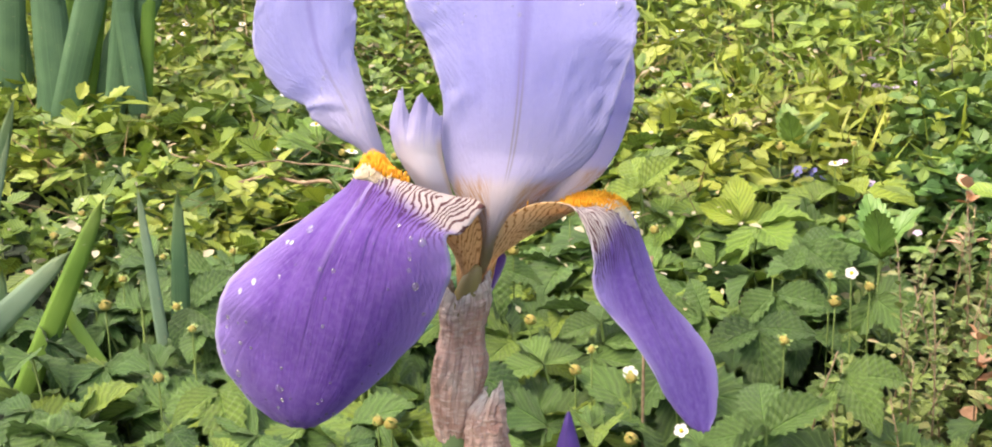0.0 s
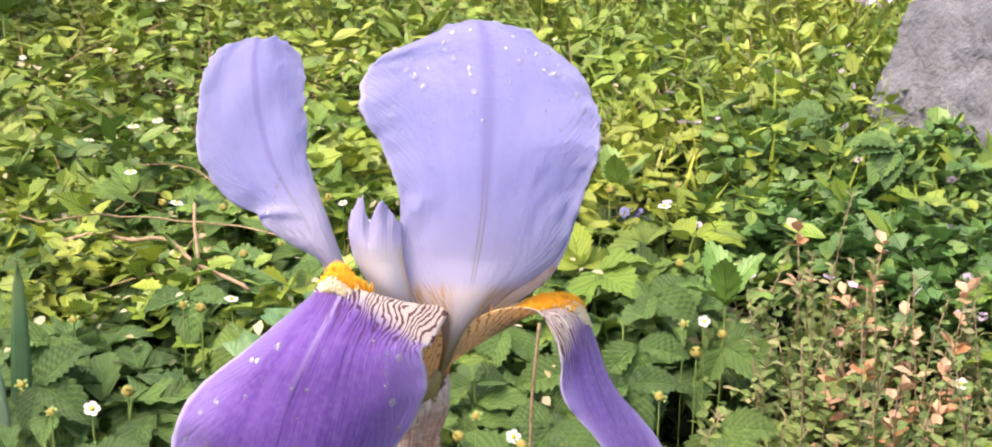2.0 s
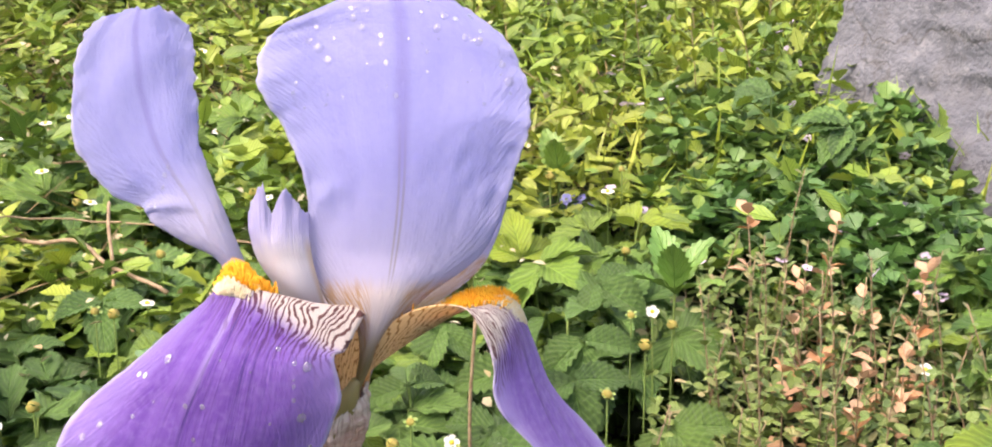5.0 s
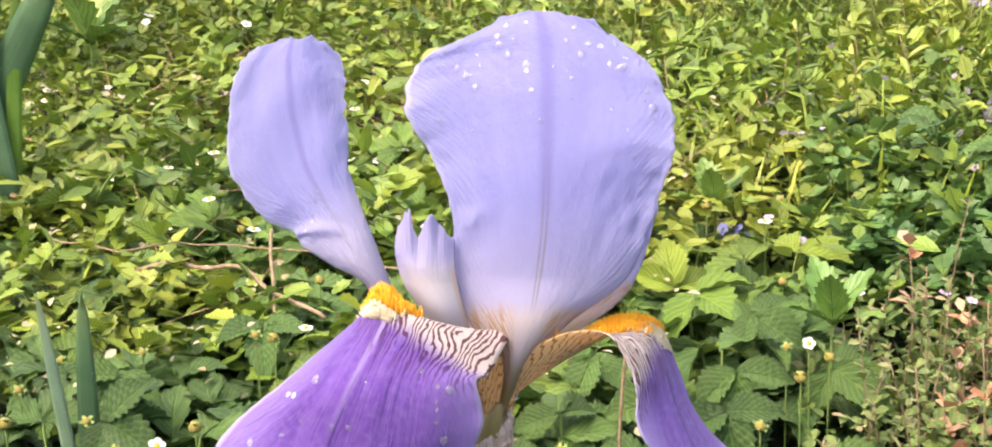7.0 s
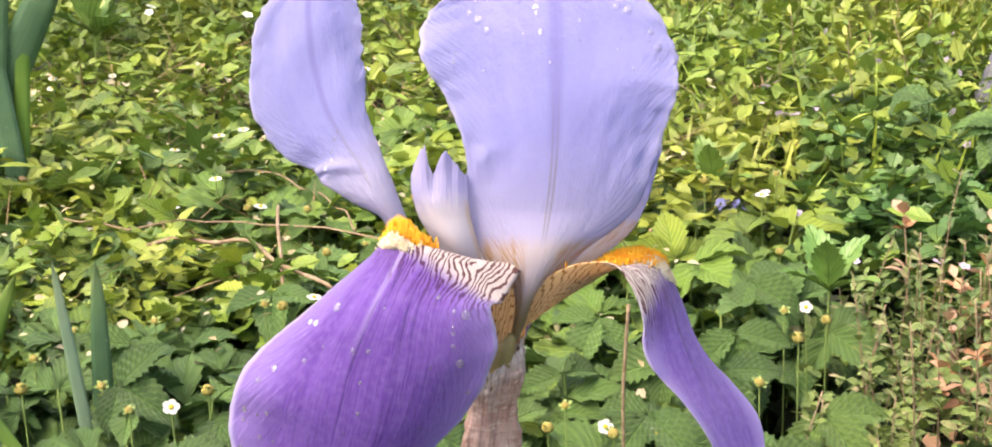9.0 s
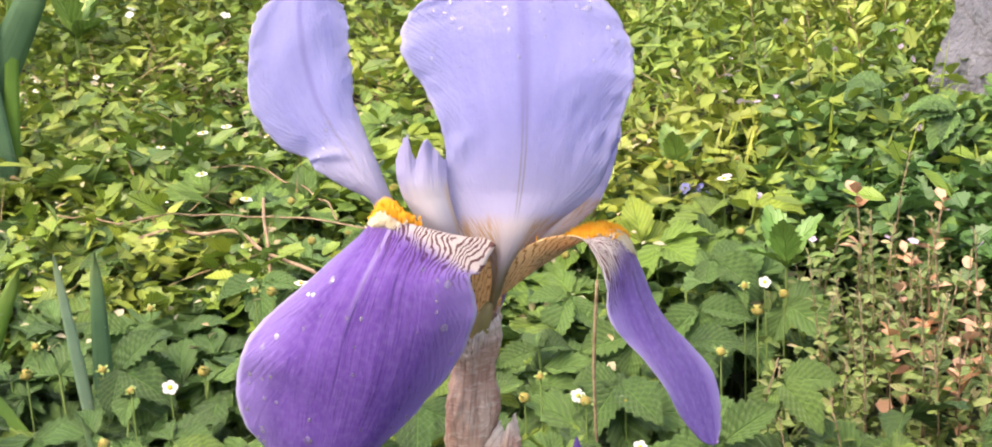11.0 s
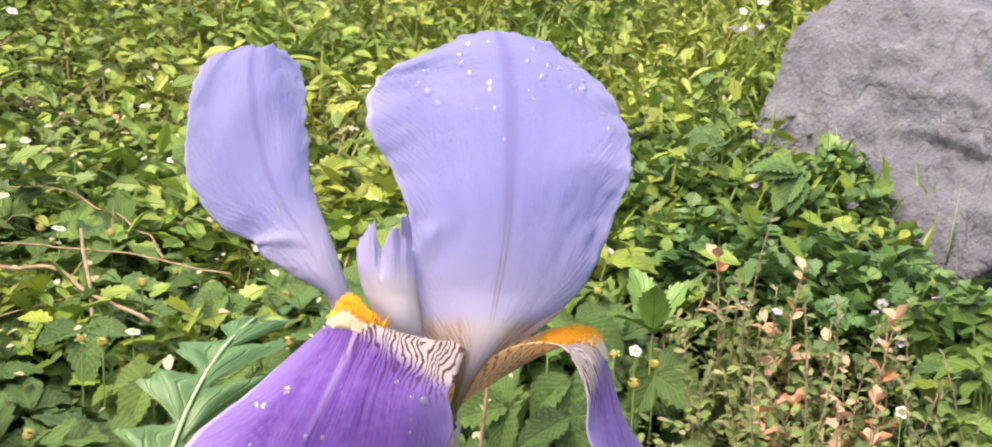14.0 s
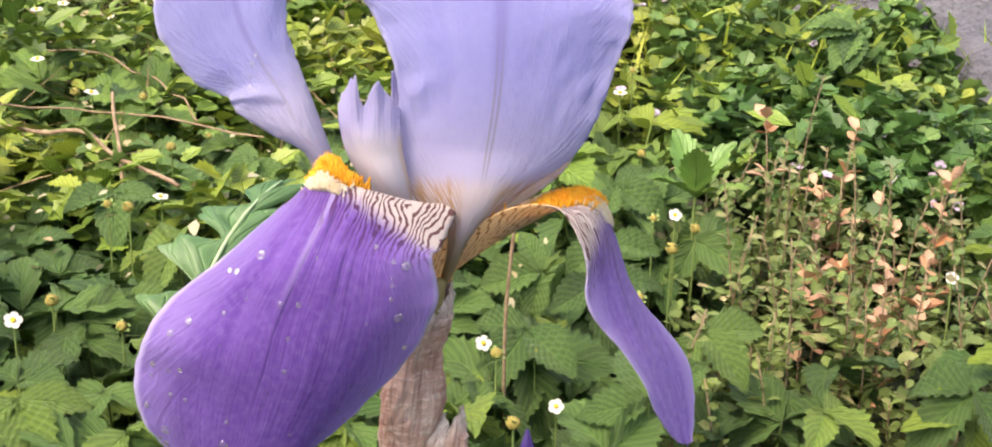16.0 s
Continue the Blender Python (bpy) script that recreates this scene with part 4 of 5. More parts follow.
def trifoliate_mesh(seed, size, fine=False, skin=STRAW):
    """A strawberry leaf: three toothed leaflets on a thin stalk, joined at the origin, stalk going down."""
    rnd = random.Random(seed)
    V, U, F = [], [], []
    for k, ang in enumerate((0, 74, -74)):
        L = size * (1.0 if k == 0 else 0.9) * rnd.uniform(0.92, 1.08)
        shape, veins = (pleated_arrays, 8) if fine else (leaflet_arrays, 6)
        v, uv, f = shape(L, L * rnd.uniform(0.52, 0.66), veins, rnd.uniform(0.3, 0.75), rnd.uniform(0.1, 0.5), seed * 10 + k)
        m = np.array(Matrix.Rotation(radians(ang + rnd.uniform(-9, 9)), 3, "Z") @ Matrix.Rotation(radians(rnd.uniform(-26, 14)), 3, "X"))
        base = sum(len(a) for a in V)
        V.append(v @ m.T + np.array((0, 0, 0.0004 * k)))
        U.append(uv)
        F += [tuple(i + base for i in q) for q in f]
    me = bpy.data.meshes.new("leaf")
    verts = np.concatenate(V)
    me.from_pydata([tuple(p) for p in verts], [], F)
    layer = me.uv_layers.new(name="UVMap")
    idx = np.empty(len(me.loops), dtype=np.int32)
    me.loops.foreach_get("vertex_index", idx)
    layer.data.foreach_set("uv", np.concatenate(U).astype(np.float32)[idx].ravel())
    me.shade_smooth()
    me.materials.append(skin)
    return me


LEAVES = [trifoliate_mesh(k, 1.0) for k in range(9)]
LIME_LEAVES = [trifoliate_mesh(40 + k, 1.0, False, STRAW_LIME) for k in range(6)]
FINE_LEAVES = [trifoliate_mesh(20 + k, 1.0, True) for k in range(5)]


def stalk_mesh():
    bm = tube_bm([(0, 0, 0), (0, 0, -0.5), (0, 0, -1)], [1, 1, 1.2], 5, False)
    me = bpy.data.meshes.new("stalk")
    bm.to_mesh(me)
    bm.free()
    me.shade_smooth()
    me.materials.append(STALK)
    return me


STALK_MESH = stalk_mesh()


def stalk(parent, a, b, r):
    """A thin straight stalk from a down to b, on shared mesh data."""
    a, b = Vector(a), Vector(b)
    ob = new("stalk", STALK_MESH)
    d = b - a
    q = Vector((0, 0, -1)).rotation_difference(d.normalized())
    ob.parent = parent
    ob.matrix_parent_inverse = Matrix.Translation(-parent.location)
    ob.matrix_basis = Matrix.LocRotScale(a, q, (r, r, d.length))
    return ob


def strawberry_plant(x, y, leaves, spread, rnd, size=(0.026, 0.044), lift=0.0, young=0.52):
    z = ground_height(x, y)
    plant = thing("strawberry_plant", (x, y, z), "low strawberry plant with toothed three-part leaves", "plant", "strawberry plants")
    for _ in range(leaves):
        a, r = rnd.uniform(0, 2 * math.pi), spread * math.sqrt(rnd.random())
        px, py = x + r * math.cos(a), y + r * math.sin(a)
        pz = canopy(px, py) + lift - 0.004 - abs(rnd.gauss(0, 0.045)) + 0.018 * noise.noise(Vector((px * 14, py * 14, 2.0)))
        leaf = new("leaf", rnd.choice(LIME_LEAVES if py > rnd.gauss(young, 0.12) else LEAVES))
        s = rnd.uniform(*size)
        tilt = (Matrix.Rotation(radians(rnd.gauss(9, 17)), 3, "X") @ Matrix.Rotation(rnd.uniform(0, 6.28), 3, "Z") @ Matrix.Rotation(radians(rnd.gauss(0, 20)), 3, "X")).to_quaternion()
        leaf.parent = plant
        leaf.matrix_parent_inverse = Matrix.Translation(-plant.location)
        leaf.matrix_basis = Matrix.LocRotScale((px, py, pz), tilt, (s, s, s))
        stalk(plant, (px, py, pz), (x + 0.2 * (px - x), y + 0.2 * (py - y), z), 0.0008)
    return plant


def clear_leaf(p, size, tilt, turn, k):
    """A strawberry plant with one large leaf turned to the open side of the bed."""
    x, y, z = p
    base = (x + 0.01, y + 0.03, ground_height(x + 0.01, y + 0.03))
    plant = thing("strawberry_plant", base, "strawberry plant with a large deeply pleated leaf", "plant", "strawberry plants")
    m = Matrix.Rotation(radians(tilt), 3, "X") @ Matrix.Rotation(radians(turn), 3, "Z")
    leaf = new("leaf", FINE_LEAVES[k % 5])
    leaf.parent = plant
    leaf.matrix_parent_inverse = Matrix.Translation(-plant.location)
    leaf.matrix_basis = Matrix.LocRotScale(p, m.to_quaternion(), (size,) * 3)
    stalk(plant, p, base, 0.0009)


def in_iris(x, y, r=0.03):
    c = fl(-0.9, -3.6, 0)
    return (x - c[0]) ** 2 + (y - c[1]) ** 2 < r * r


rnd = random.Random(11)
count = 0
while count < 268:
    x, y = rnd.uniform(-0.80, 0.36), rnd.uniform(0.04, 0.94)
    if in_iris(x, y) or (0.09 < x and y > 0.30 - 0.7 * max(0, x - 0.09)) or (x > -0.06 and y > 0.62) or x > 0.1 + 0.9 * y or x < -0.22 - 0.65 * y:
        continue
    if y > 0.80 + 0.14 * noise.noise(Vector((x * 4, 1, 1))):
        continue
    strawberry_plant(x, y, rnd.randint(5, 8), 0.06, rnd)
    count += 1
for _ in range(26):
    x = rnd.uniform(0.265, 0.43)
    strawberry_plant(x, rnd.uniform(0.22, 0.48 - 0.3 * (x - 0.27)), 6, 0.05, rnd, (0.022, 0.038), 0.028, 0.3)
for k, (x, y, size, tilt, turn) in enumerate(((0.182, 0.72, 0.055, 18, 60), (0.231, 0.652, 0.052, 22, 80), (0.044, 0.346, 0.044, 42, 190), (-0.036, 0.36, 0.038, 40, 160), (0.04, 0.300, 0.044, 46, 200),
                                              (0.004, 0.25, 0.046, 40, 150), (0.09, 0.256, 0.046, 38, 220), (-0.045, 0.289, 0.038, 44, 20), (0.009, 0.31, 0.040, 48, 100), (-0.30, 0.309, 0.040, 35, 170),
                                              (-0.285, 0.259, 0.042, 40, 250), (-0.167, 0.439, 0.042, 34, 150), (-0.189, 0.326, 0.046, 36, 80), (-0.132, 0.351, 0.046, 40, 200), (-0.07, 0.50, 0.046, 45, 30),
                                              (-0.085, 0.46, 0.040, 40, 130), (0.229, 0.648, 0.046, 26, 100), (0.21, 0.212, 0.048, 36, 130), (0.05, 0.42, 0.042, 40, 240),
                                              (-0.24, 0.38, 0.040, 30, 200), (-0.35, 0.42, 0.040, 28, 40), (-0.10, 0.22, 0.046, 40, 190), (-0.16, 0.25, 0.044, 38, 120), (-0.22, 0.17, 0.044, 38, 210), (0.06, 0.19, 0.046, 40, 20))):
    clear_leaf((x, y, canopy(x, y) + (0.034 if y > 0.6 else 0.012)), size * 0.82, tilt, turn, k)


ANGULAR = ((0, 0, 0), (-0.36, 0.28, 0.12), (-0.5, 0.62, 0.14), (0, 1, -0.1), (0.5, 0.62, 0.14), (0.36, 0.28, 0.12), (0, 0.5, 0.0))
OVAL = ((0, 0, 0), (-0.22, 0.1, 0.06), (-0.42, 0.3, 0.12), (-0.5, 0.52, 0.14), (-0.4, 0.75, 0.1), (-0.18, 0.93, 0.0), (0, 1, -0.06), (0.18, 0.93, 0.0), (0.4, 0.75, 0.1), (0.5, 0.52, 0.14), (0.42, 0.3, 0.12), (0.22, 0.1, 0.06), (0, 0.5, -0.03))

SERRATE = ((0, 0, 0), (-0.26, 0.10, 0.07), (-0.24, 0.20, 0.07), (-0.46, 0.30, 0.13), (-0.38, 0.40, 0.10), (-0.52, 0.52, 0.14), (-0.36, 0.60, 0.09), (-0.40, 0.74, 0.09), (-0.18, 0.80, 0.03), (0, 1.02, -0.1),
           (0.18, 0.80, 0.03), (0.40, 0.74, 0.09), (0.36, 0.60, 0.09), (0.52, 0.52, 0.14), (0.38, 0.40, 0.10), (0.46, 0.30, 0.13), (0.24, 0.20, 0.07), (0.26, 0.10, 0.07), (0, 0.5, -0.05))
LANCE = ((0, 0, 0), (-0.3, 0.2, 0.08), (-0.5, 0.42, 0.12), (-0.36, 0.7, 0.06), (0, 1.05, -0.12), (0.36, 0.7, 0.06), (0.5, 0.42, 0.12), (0.3, 0.2, 0.08), (0, 0.5, -0.06))


def small_leaves(name, label, mat, spots, length, wide, rnd, kind="stuff", droop=(10, 35), outline=ANGULAR):
    """Many small folded leaves in one mesh. spots: points with a heading."""
    verts, faces, uvs = [], [], []
    for x, y, z in spots:
        L = length[0] + (length[1] - length[0]) * rnd.random() ** 1.6
        w = L * wide * rnd.uniform(0.8, 1.2)
        m = Euler((radians(rnd.gauss(*droop)), radians(rnd.gauss(0, 22)), rnd.uniform(0, 6.283))).to_matrix()
        k = len(verts)
        for px, py, pz in outline:
            q = m @ Vector((px * w, py * L, pz * w))
            verts.append((x + q.x, y + q.y, z + q.z))
            uvs.append((px + 0.5, py))
        e = len(outline) - 1
        faces += [(k + i, k + e, k + (i + 1) % e) for i in range(e)]
    return tagged(raw_object(name, verts, faces, mat, None, uvs), label, "ground cover", kind=kind)


def scatter(n, xr, yr, depth, rnd, keep=lambda x, y: True, mound=0.02, tall=0.0):
    out = []
    while len(out) < n:
        x, y = rnd.uniform(*xr), rnd.uniform(*yr)
        if not keep(x, y) or in_iris(x, y, 0.02):
            continue
        top = canopy(x, y) + mound * noise.noise(Vector((x * 22, y * 22, 1.0))) + tall * max(0, noise.noise(Vector((x * 60, y * 60, 5.0))))
        out.append((x, y, top - depth * rnd.random() ** 1.5))
    return out


off_rock = lambda x, y: not (x > 0.315 and 0.53 - 0.3 * (x - 0.315) < y < 1.0)
rnd = random.Random(21)
# sunken leaf layer whose near-black colour paints the gaps as shaded
low = small_leaves("lower_leaves", "lower leaves under the strawberry plants, coloured near black as shade in the gaps", UNDER, scatter(12000, (-0.9, 0.6), (-0.1, 1.0), 0.06, rnd, off_rock, 0.0), (0.022, 0.036), 0.75, rnd)
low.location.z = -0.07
small_leaves("herb_carpet", "bright yellow-green carpet of small herb leaves", HERB,
             scatter(31000, (-1.1, 0.9), (0.46, 1.7), 0.085, rnd, lambda x, y: off_rock(x, y) and y > (0.68 if x < -0.05 else 0.55) + 0.10 * noise.noise(Vector((x * 5, y * 5, 0))), 0.045, 0.04),
             (0.010, 0.026), 0.62, rnd, droop=(7, 28), outline=SERRATE)
small_leaves("mixed_herbs", "small yellow-green herb leaves growing between strawberry plants", HERB,
             scatter(3200, (-0.75, -0.02), (0.34, 0.70), 0.035, rnd, lambda x, y: noise.noise(Vector((x * 11, y * 11, 4))) + 1.6 * (y - 0.48) > 0.02, 0.04, 0.03), (0.012, 0.026), 0.7, rnd, droop=(6, 26), outline=SERRATE)
small_leaves("broad_herbs", "scattered broader pale green leaves in the herb carpet", HERB,
             scatter(2600, (-1.0, 0.8), (0.50, 1.5), 0.03, rnd, lambda x, y: off_rock(x, y) and x < 0.22 and noise.noise(Vector((x * 9, y * 9, 7))) > 0.02, 0.035, 0.05), (0.018, 0.034), 0.42, rnd, droop=(8, 28), outline=LANCE)
small_leaves("far_herbs", "far carpet of low pale green herbs", MEADOW, scatter(46000, (-2.4, 2.0), (1.35, 5.5), 0.06, rnd, off_rock, 0.05, 0.04), (0.014, 0.030), 0.45, rnd, droop=(20, 35))
small_leaves("round_leaf_carpet", "dense dark green trailing plant with small rounded leaves", ROUND,
             scatter(9000, (0.09, 0.50), (0.36, 0.80), 0.06, rnd, lambda x, y: off_rock(x, y) and y > 0.50 - 0.6 * (x - 0.2) + 0.05 * noise.noise(Vector((x * 12, y * 12, 3))), 0.025, 0.02), (0.010, 0.019), 0.95, rnd, droop=(10, 28), outline=SERRATE)


LITTER = leaf_material("pale_bract", (0.42, 0.34, 0.18), (0.62, 0.58, 0.42), (0.52, 0.28, 0.12), 0.6, False, True, yellow=(0.55, 0.52, 0.25))
small_leaves("pale_bracts", "cream and tan withered bracts dotted over the strawberry bed", LITTER,
             scatter(900, (-0.75, 0.02), (0.30, 1.0), 0.012, rnd, lambda x, y: noise.noise(Vector((x * 10, y * 10, 11))) > -0.1, 0.035, 0.03), (0.004, 0.010), 0.7, rnd, droop=(10, 30))


def grass_tuft(name, label, centre, spread, n, height, width, mat, rnd, lean=0.3, kind="stuff", category="grass"):
    verts, faces = [], []
    for _ in range(n):
        a, r = rnd.uniform(0, 6.283), spread * math.sqrt(rnd.random())
        x, y = centre[0] + r * math.cos(a), centre[1] + r * math.sin(a)
        h = rnd.uniform(*height)
        z0 = ground_height(x, y) + (centre[2] if len(centre) > 2 else 0)
        d = Vector((rnd.gauss(0, lean), rnd.gauss(0, lean), 1)) * h
        bend = Vector((d.x, d.y, -0.15 * h)) * rnd.uniform(0.2, 0.8)
        side = Vector((rnd.gauss(0, 1), rnd.gauss(0, 1), 0)).normalized() * width * rnd.uniform(0.7, 1.2) / 2
        k = len(verts)
        for q in range(5):
            f = q / 4
            p = Vector((x, y, z0)) + d * f + bend * f * f
            w = side * (1 - f ** 2)
            verts += [tuple(p - w), tuple(p + w)]
        faces += [(k + 2 * q, k + 2 * q + 1, k + 2 * q + 3, k + 2 * q + 2) for q in range(4)]
    return tagged(raw_object(name, verts, faces, mat), label, category, kind=kind)


rnd = random.Random(31)
grass_tuft("meadow_grass", "thin pale green grass at the back of the bed", (0.0, 2.4, 0.10), 1.3, 6000, (0.05, 0.14), 0.003, GRASS, rnd, 0.35)
grass_tuft("grass_sprigs", "short upright green sprigs among the herbs", (0.18, 0.95, 0.11), 0.36, 700, (0.03, 0.08), 0.004, HERB, rnd, 0.3)
STRAWY = leaf_material("dry_stem", (0.20, 0.12, 0.06), (0.42, 0.30, 0.15), None, 0.7, False, True, yellow=(0.40, 0.30, 0.14))
grass_tuft("dry_stems", "tangle of thin dry brown stems lying in the herbs", (-0.30, 0.85, 0.12), 0.45, 420, (0.03, 0.07), 0.002, STRAWY, rnd, 0.9)
GRASS_DARK = leaf_material("tussock_blade", (0.03, 0.055, 0.02), (0.08, 0.12, 0.035), (0.16, 0.13, 0.06), 0.5, False, True)
tussock = thing("grass_tussock", (-0.68, 1.52, ground_height(-0.68, 1.52)), "dense dark tussock of fine grass with dry stems", "grass")
for name, n, skin in (("grass", 1700, GRASS_DARK), ("dry_grass", 70, STRAWY)):
    tuft = grass_tuft(name, "", (-0.68, 1.52), 0.075, n, (0.26, 0.42), 0.003, skin, rnd, 0.15, "stuff", "")
    tuft.parent = tussock
    tuft.matrix_parent_inverse = Matrix.Translation(-tussock.location)


# ---- small flowers ----
def petal_ring(n, r, width, cup, seed):
    verts, faces = [], []
    rnd = random.Random(seed)
    for k in range(n):
        a = 2 * math.pi * k / n + rnd.uniform(-0.06, 0.06)
        c, s = math.cos(a), math.sin(a)
        b = len(verts)
        for px, py, pz in ((0.15, 0, 0), (0.45, -0.5, 0.05), (0.85, -0.45, 0.1), (1.0, 0, 0.08), (0.85, 0.45, 0.1), (0.45, 0.5, 0.05), (0.6, 0, -0.02)):
            X, Y = px * r, py * width * r
            verts.append((X * c - Y * s, X * s + Y * c, pz * r * cup))
        faces += [(b, b + 1, b + 6), (b + 1, b + 2, b + 6), (b + 2, b + 3, b + 6), (b + 3, b + 4, b + 6), (b + 4, b + 5, b + 6), (b + 5, b, b + 6)]
    return verts, faces


def one_petal_mesh(name, r, width, mat):
    v, f = petal_ring(1, r, width, 1.0, 1)
    me = bpy.data.meshes.new(name)
    me.from_pydata(v, [], f)
    me.shade_smooth()
    me.materials.append(mat)
    return me


def dome_mesh(name, r, h, mat, bumps=0.0):
    bm = bmesh.new()
    bmesh.ops.create_icosphere(bm, subdivisions=2, radius=r)
    for v in bm.verts:
        v.co.z *= h
        v.co *= 1 + bumps * noise.noise(v.co * 3 / r)
    me = bpy.data.meshes.new(name)
    bm.to_mesh(me)
    bm.free()
    me.shade_smooth()
    me.materials.append(mat)
    return me


PETAL_WHITE = one_petal_mesh("petal", 0.0047, 0.85, WHITE)
EYE = dome_mesh("eye", 0.0014, 0.6, YELLOW, 0.2)
CALYX = bpy.data.meshes.new("calyx")
CALYX.from_pydata(*(lambda q: (q[0], [], q[1]))(petal_ring(5, 0.0062, 0.5, 1.5, 3)))
CALYX.materials.append(STALK)
HEAD = dome_mesh("seed_head", 0.0036, 0.9, SEED, 0.35)


def child(parent, name, data, m):
    ob = new(name, data)
    ob.parent = parent
    ob.matrix_parent_inverse = Matrix.Translation(-parent.location)
    ob.matrix_basis = m
    return ob


def white_flower(p, tilt, turn, scale=1.0):
    x, y, z = p
    base = (x + 0.004, y + 0.006, ground_height(x, y))
    f = thing("strawberry_flower", base, "small white five-petalled strawberry flower with a yellow eye", "flower", "strawberry flowers")
    m = Matrix.LocRotScale(p, Euler((radians(tilt), 0, radians(turn))), (scale,) * 3)
    for k in range(5):
        child(f, "petal", PETAL_WHITE, m @ Matrix.Rotation(2 * math.pi * k / 5, 4, "Z"))
    child(f, "eye", EYE, m @ Matrix.Translation((0, 0, 0.0008)))
    stalk(f, p, base, 0.0005)


def seed_head(p, scale=1.0):
    x, y, z = p
    base = (x, y + 0.008, ground_height(x, y))
    f = thing("unripe_strawberry", base, "tiny yellowish unripe strawberry on a thin stalk", "fruit", "unripe strawberries")
    child(f, "berry", HEAD, Matrix.LocRotScale(p, Euler((0.4, 0.2, 0)), (scale,) * 3))
    child(f, "calyx", CALYX, Matrix.LocRotScale(p, Euler((0.5, 0.2, scale * 9)), (scale,) * 3))
    stalk(f, p, base, 0.0005)


for p, tilt, turn, s in (((0.083, 0.379, 0.221), 50, 10, 0.85), ((-0.245, 0.234, 0.199), 45, 30, 1.0), ((-0.295, 0.518, 0.246), 12, 70, 1.1), ((-0.39, 0.685, 0.270), 10, 0, 1.1),
                         ((-0.376, 0.705, 0.272), 15, 20, 1.0), ((-0.209, 0.37, 0.222), 10, 50, 1.0), ((0.224, 0.317, 0.212), 50, 0, 0.8), ((-0.017, 0.239, 0.196), 50, 20, 0.9),
                         ((0.008, 0.237, 0.194), 40, 60, 0.85), ((0.019, 0.193, 0.186), 50, 0, 0.8), ((-0.303, 0.80, 0.29), 10, 0, 1.1), ((0.056, 0.559, 0.250), 8, 0, 1.1), ((-0.354, 0.583, 0.253), 10, 0, 1.1)):
    white_flower(p, tilt, turn, s)
rnd = random.Random(41)
for _ in range(56):
    x, y = rnd.uniform(-0.66, -0.06), rnd.uniform(0.40, 0.95)
    white_flower((x, y, canopy(x, y) + rnd.uniform(-0.008, 0.018)), rnd.uniform(0, 30), rnd.uniform(0, 360), rnd.uniform(0.7, 1.1))
for _ in range(46):
    x, y = rnd.uniform(-0.50, 0.10), rnd.uniform(0.15, 0.6)
    seed_head((x, y, canopy(x, y) + rnd.uniform(0.0, 0.026)), rnd.uniform(0.6, 1.05))


def tiny_flowers(name, label, mat, spots, r, rnd, n=5):
    verts, faces = [], []
    for x, y, z in spots:
        v, f = petal_ring(n, rnd.uniform(*r), 0.8, 1.0, 2)
        m = Euler((rnd.gauss(0.5, 0.4), rnd.gauss(0, 0.3), rnd.uniform(0, 6))).to_matrix()
        k = len(verts)
        verts += [tuple(m @ Vector(q) + Vector((x, y, z))) for q in v]
        faces += [tuple(i + k for i in q) for q in f]
    return tagged(raw_object(name, verts, faces, mat), label, "flower", kind="stuff")


tiny_flowers("far_white_flowers", "scattered tiny white flowers at the back of the bed", WHITE, [(x, y, z + 0.05) for x, y, z in scatter(240, (-1.4, 1.3), (1.0, 3.4), 0.02, rnd, off_rock)], (0.004, 0.008), rnd)
tiny_flowers("pale_violet_flowers", "tiny pale violet flowers dotted over the trailing plant", PINK, [(x, y, z + 0.008) for x, y, z in scatter(90, (0.05, 0.45), (0.42, 1.15), 0.02, rnd, off_rock)], (0.003, 0.005), rnd)
tiny_flowers("far_yellow_flowers", "faint yellow flowers far back", YELLOW, [(x, y, z + 0.06) for x, y, z in scatter(130, (-0.8, 0.9), (1.9, 4.0), 0.02, rnd, off_rock)], (0.008, 0.013), rnd)
spike = [(0.036 + rnd.gauss(0, 0.005), 0.600 + rnd.gauss(0, 0.005), 0.204 + rnd.uniform(0, 0.034)) for _ in range(22)]
tiny_flowers("blue_flower_spike", "short spike of small blue-violet flowers", BLUE, spike, (0.003, 0.0048), rnd)
tiny_flowers("pink_flower", "small pinkish purple flower in the herbs", PINK, [(0.282 + rnd.gauss(0, 0.008), 1.208 + rnd.gauss(0, 0.008), 0.350 + rnd.gauss(0, 0.004)) for _ in range(8)], (0.004, 0.006), rnd)


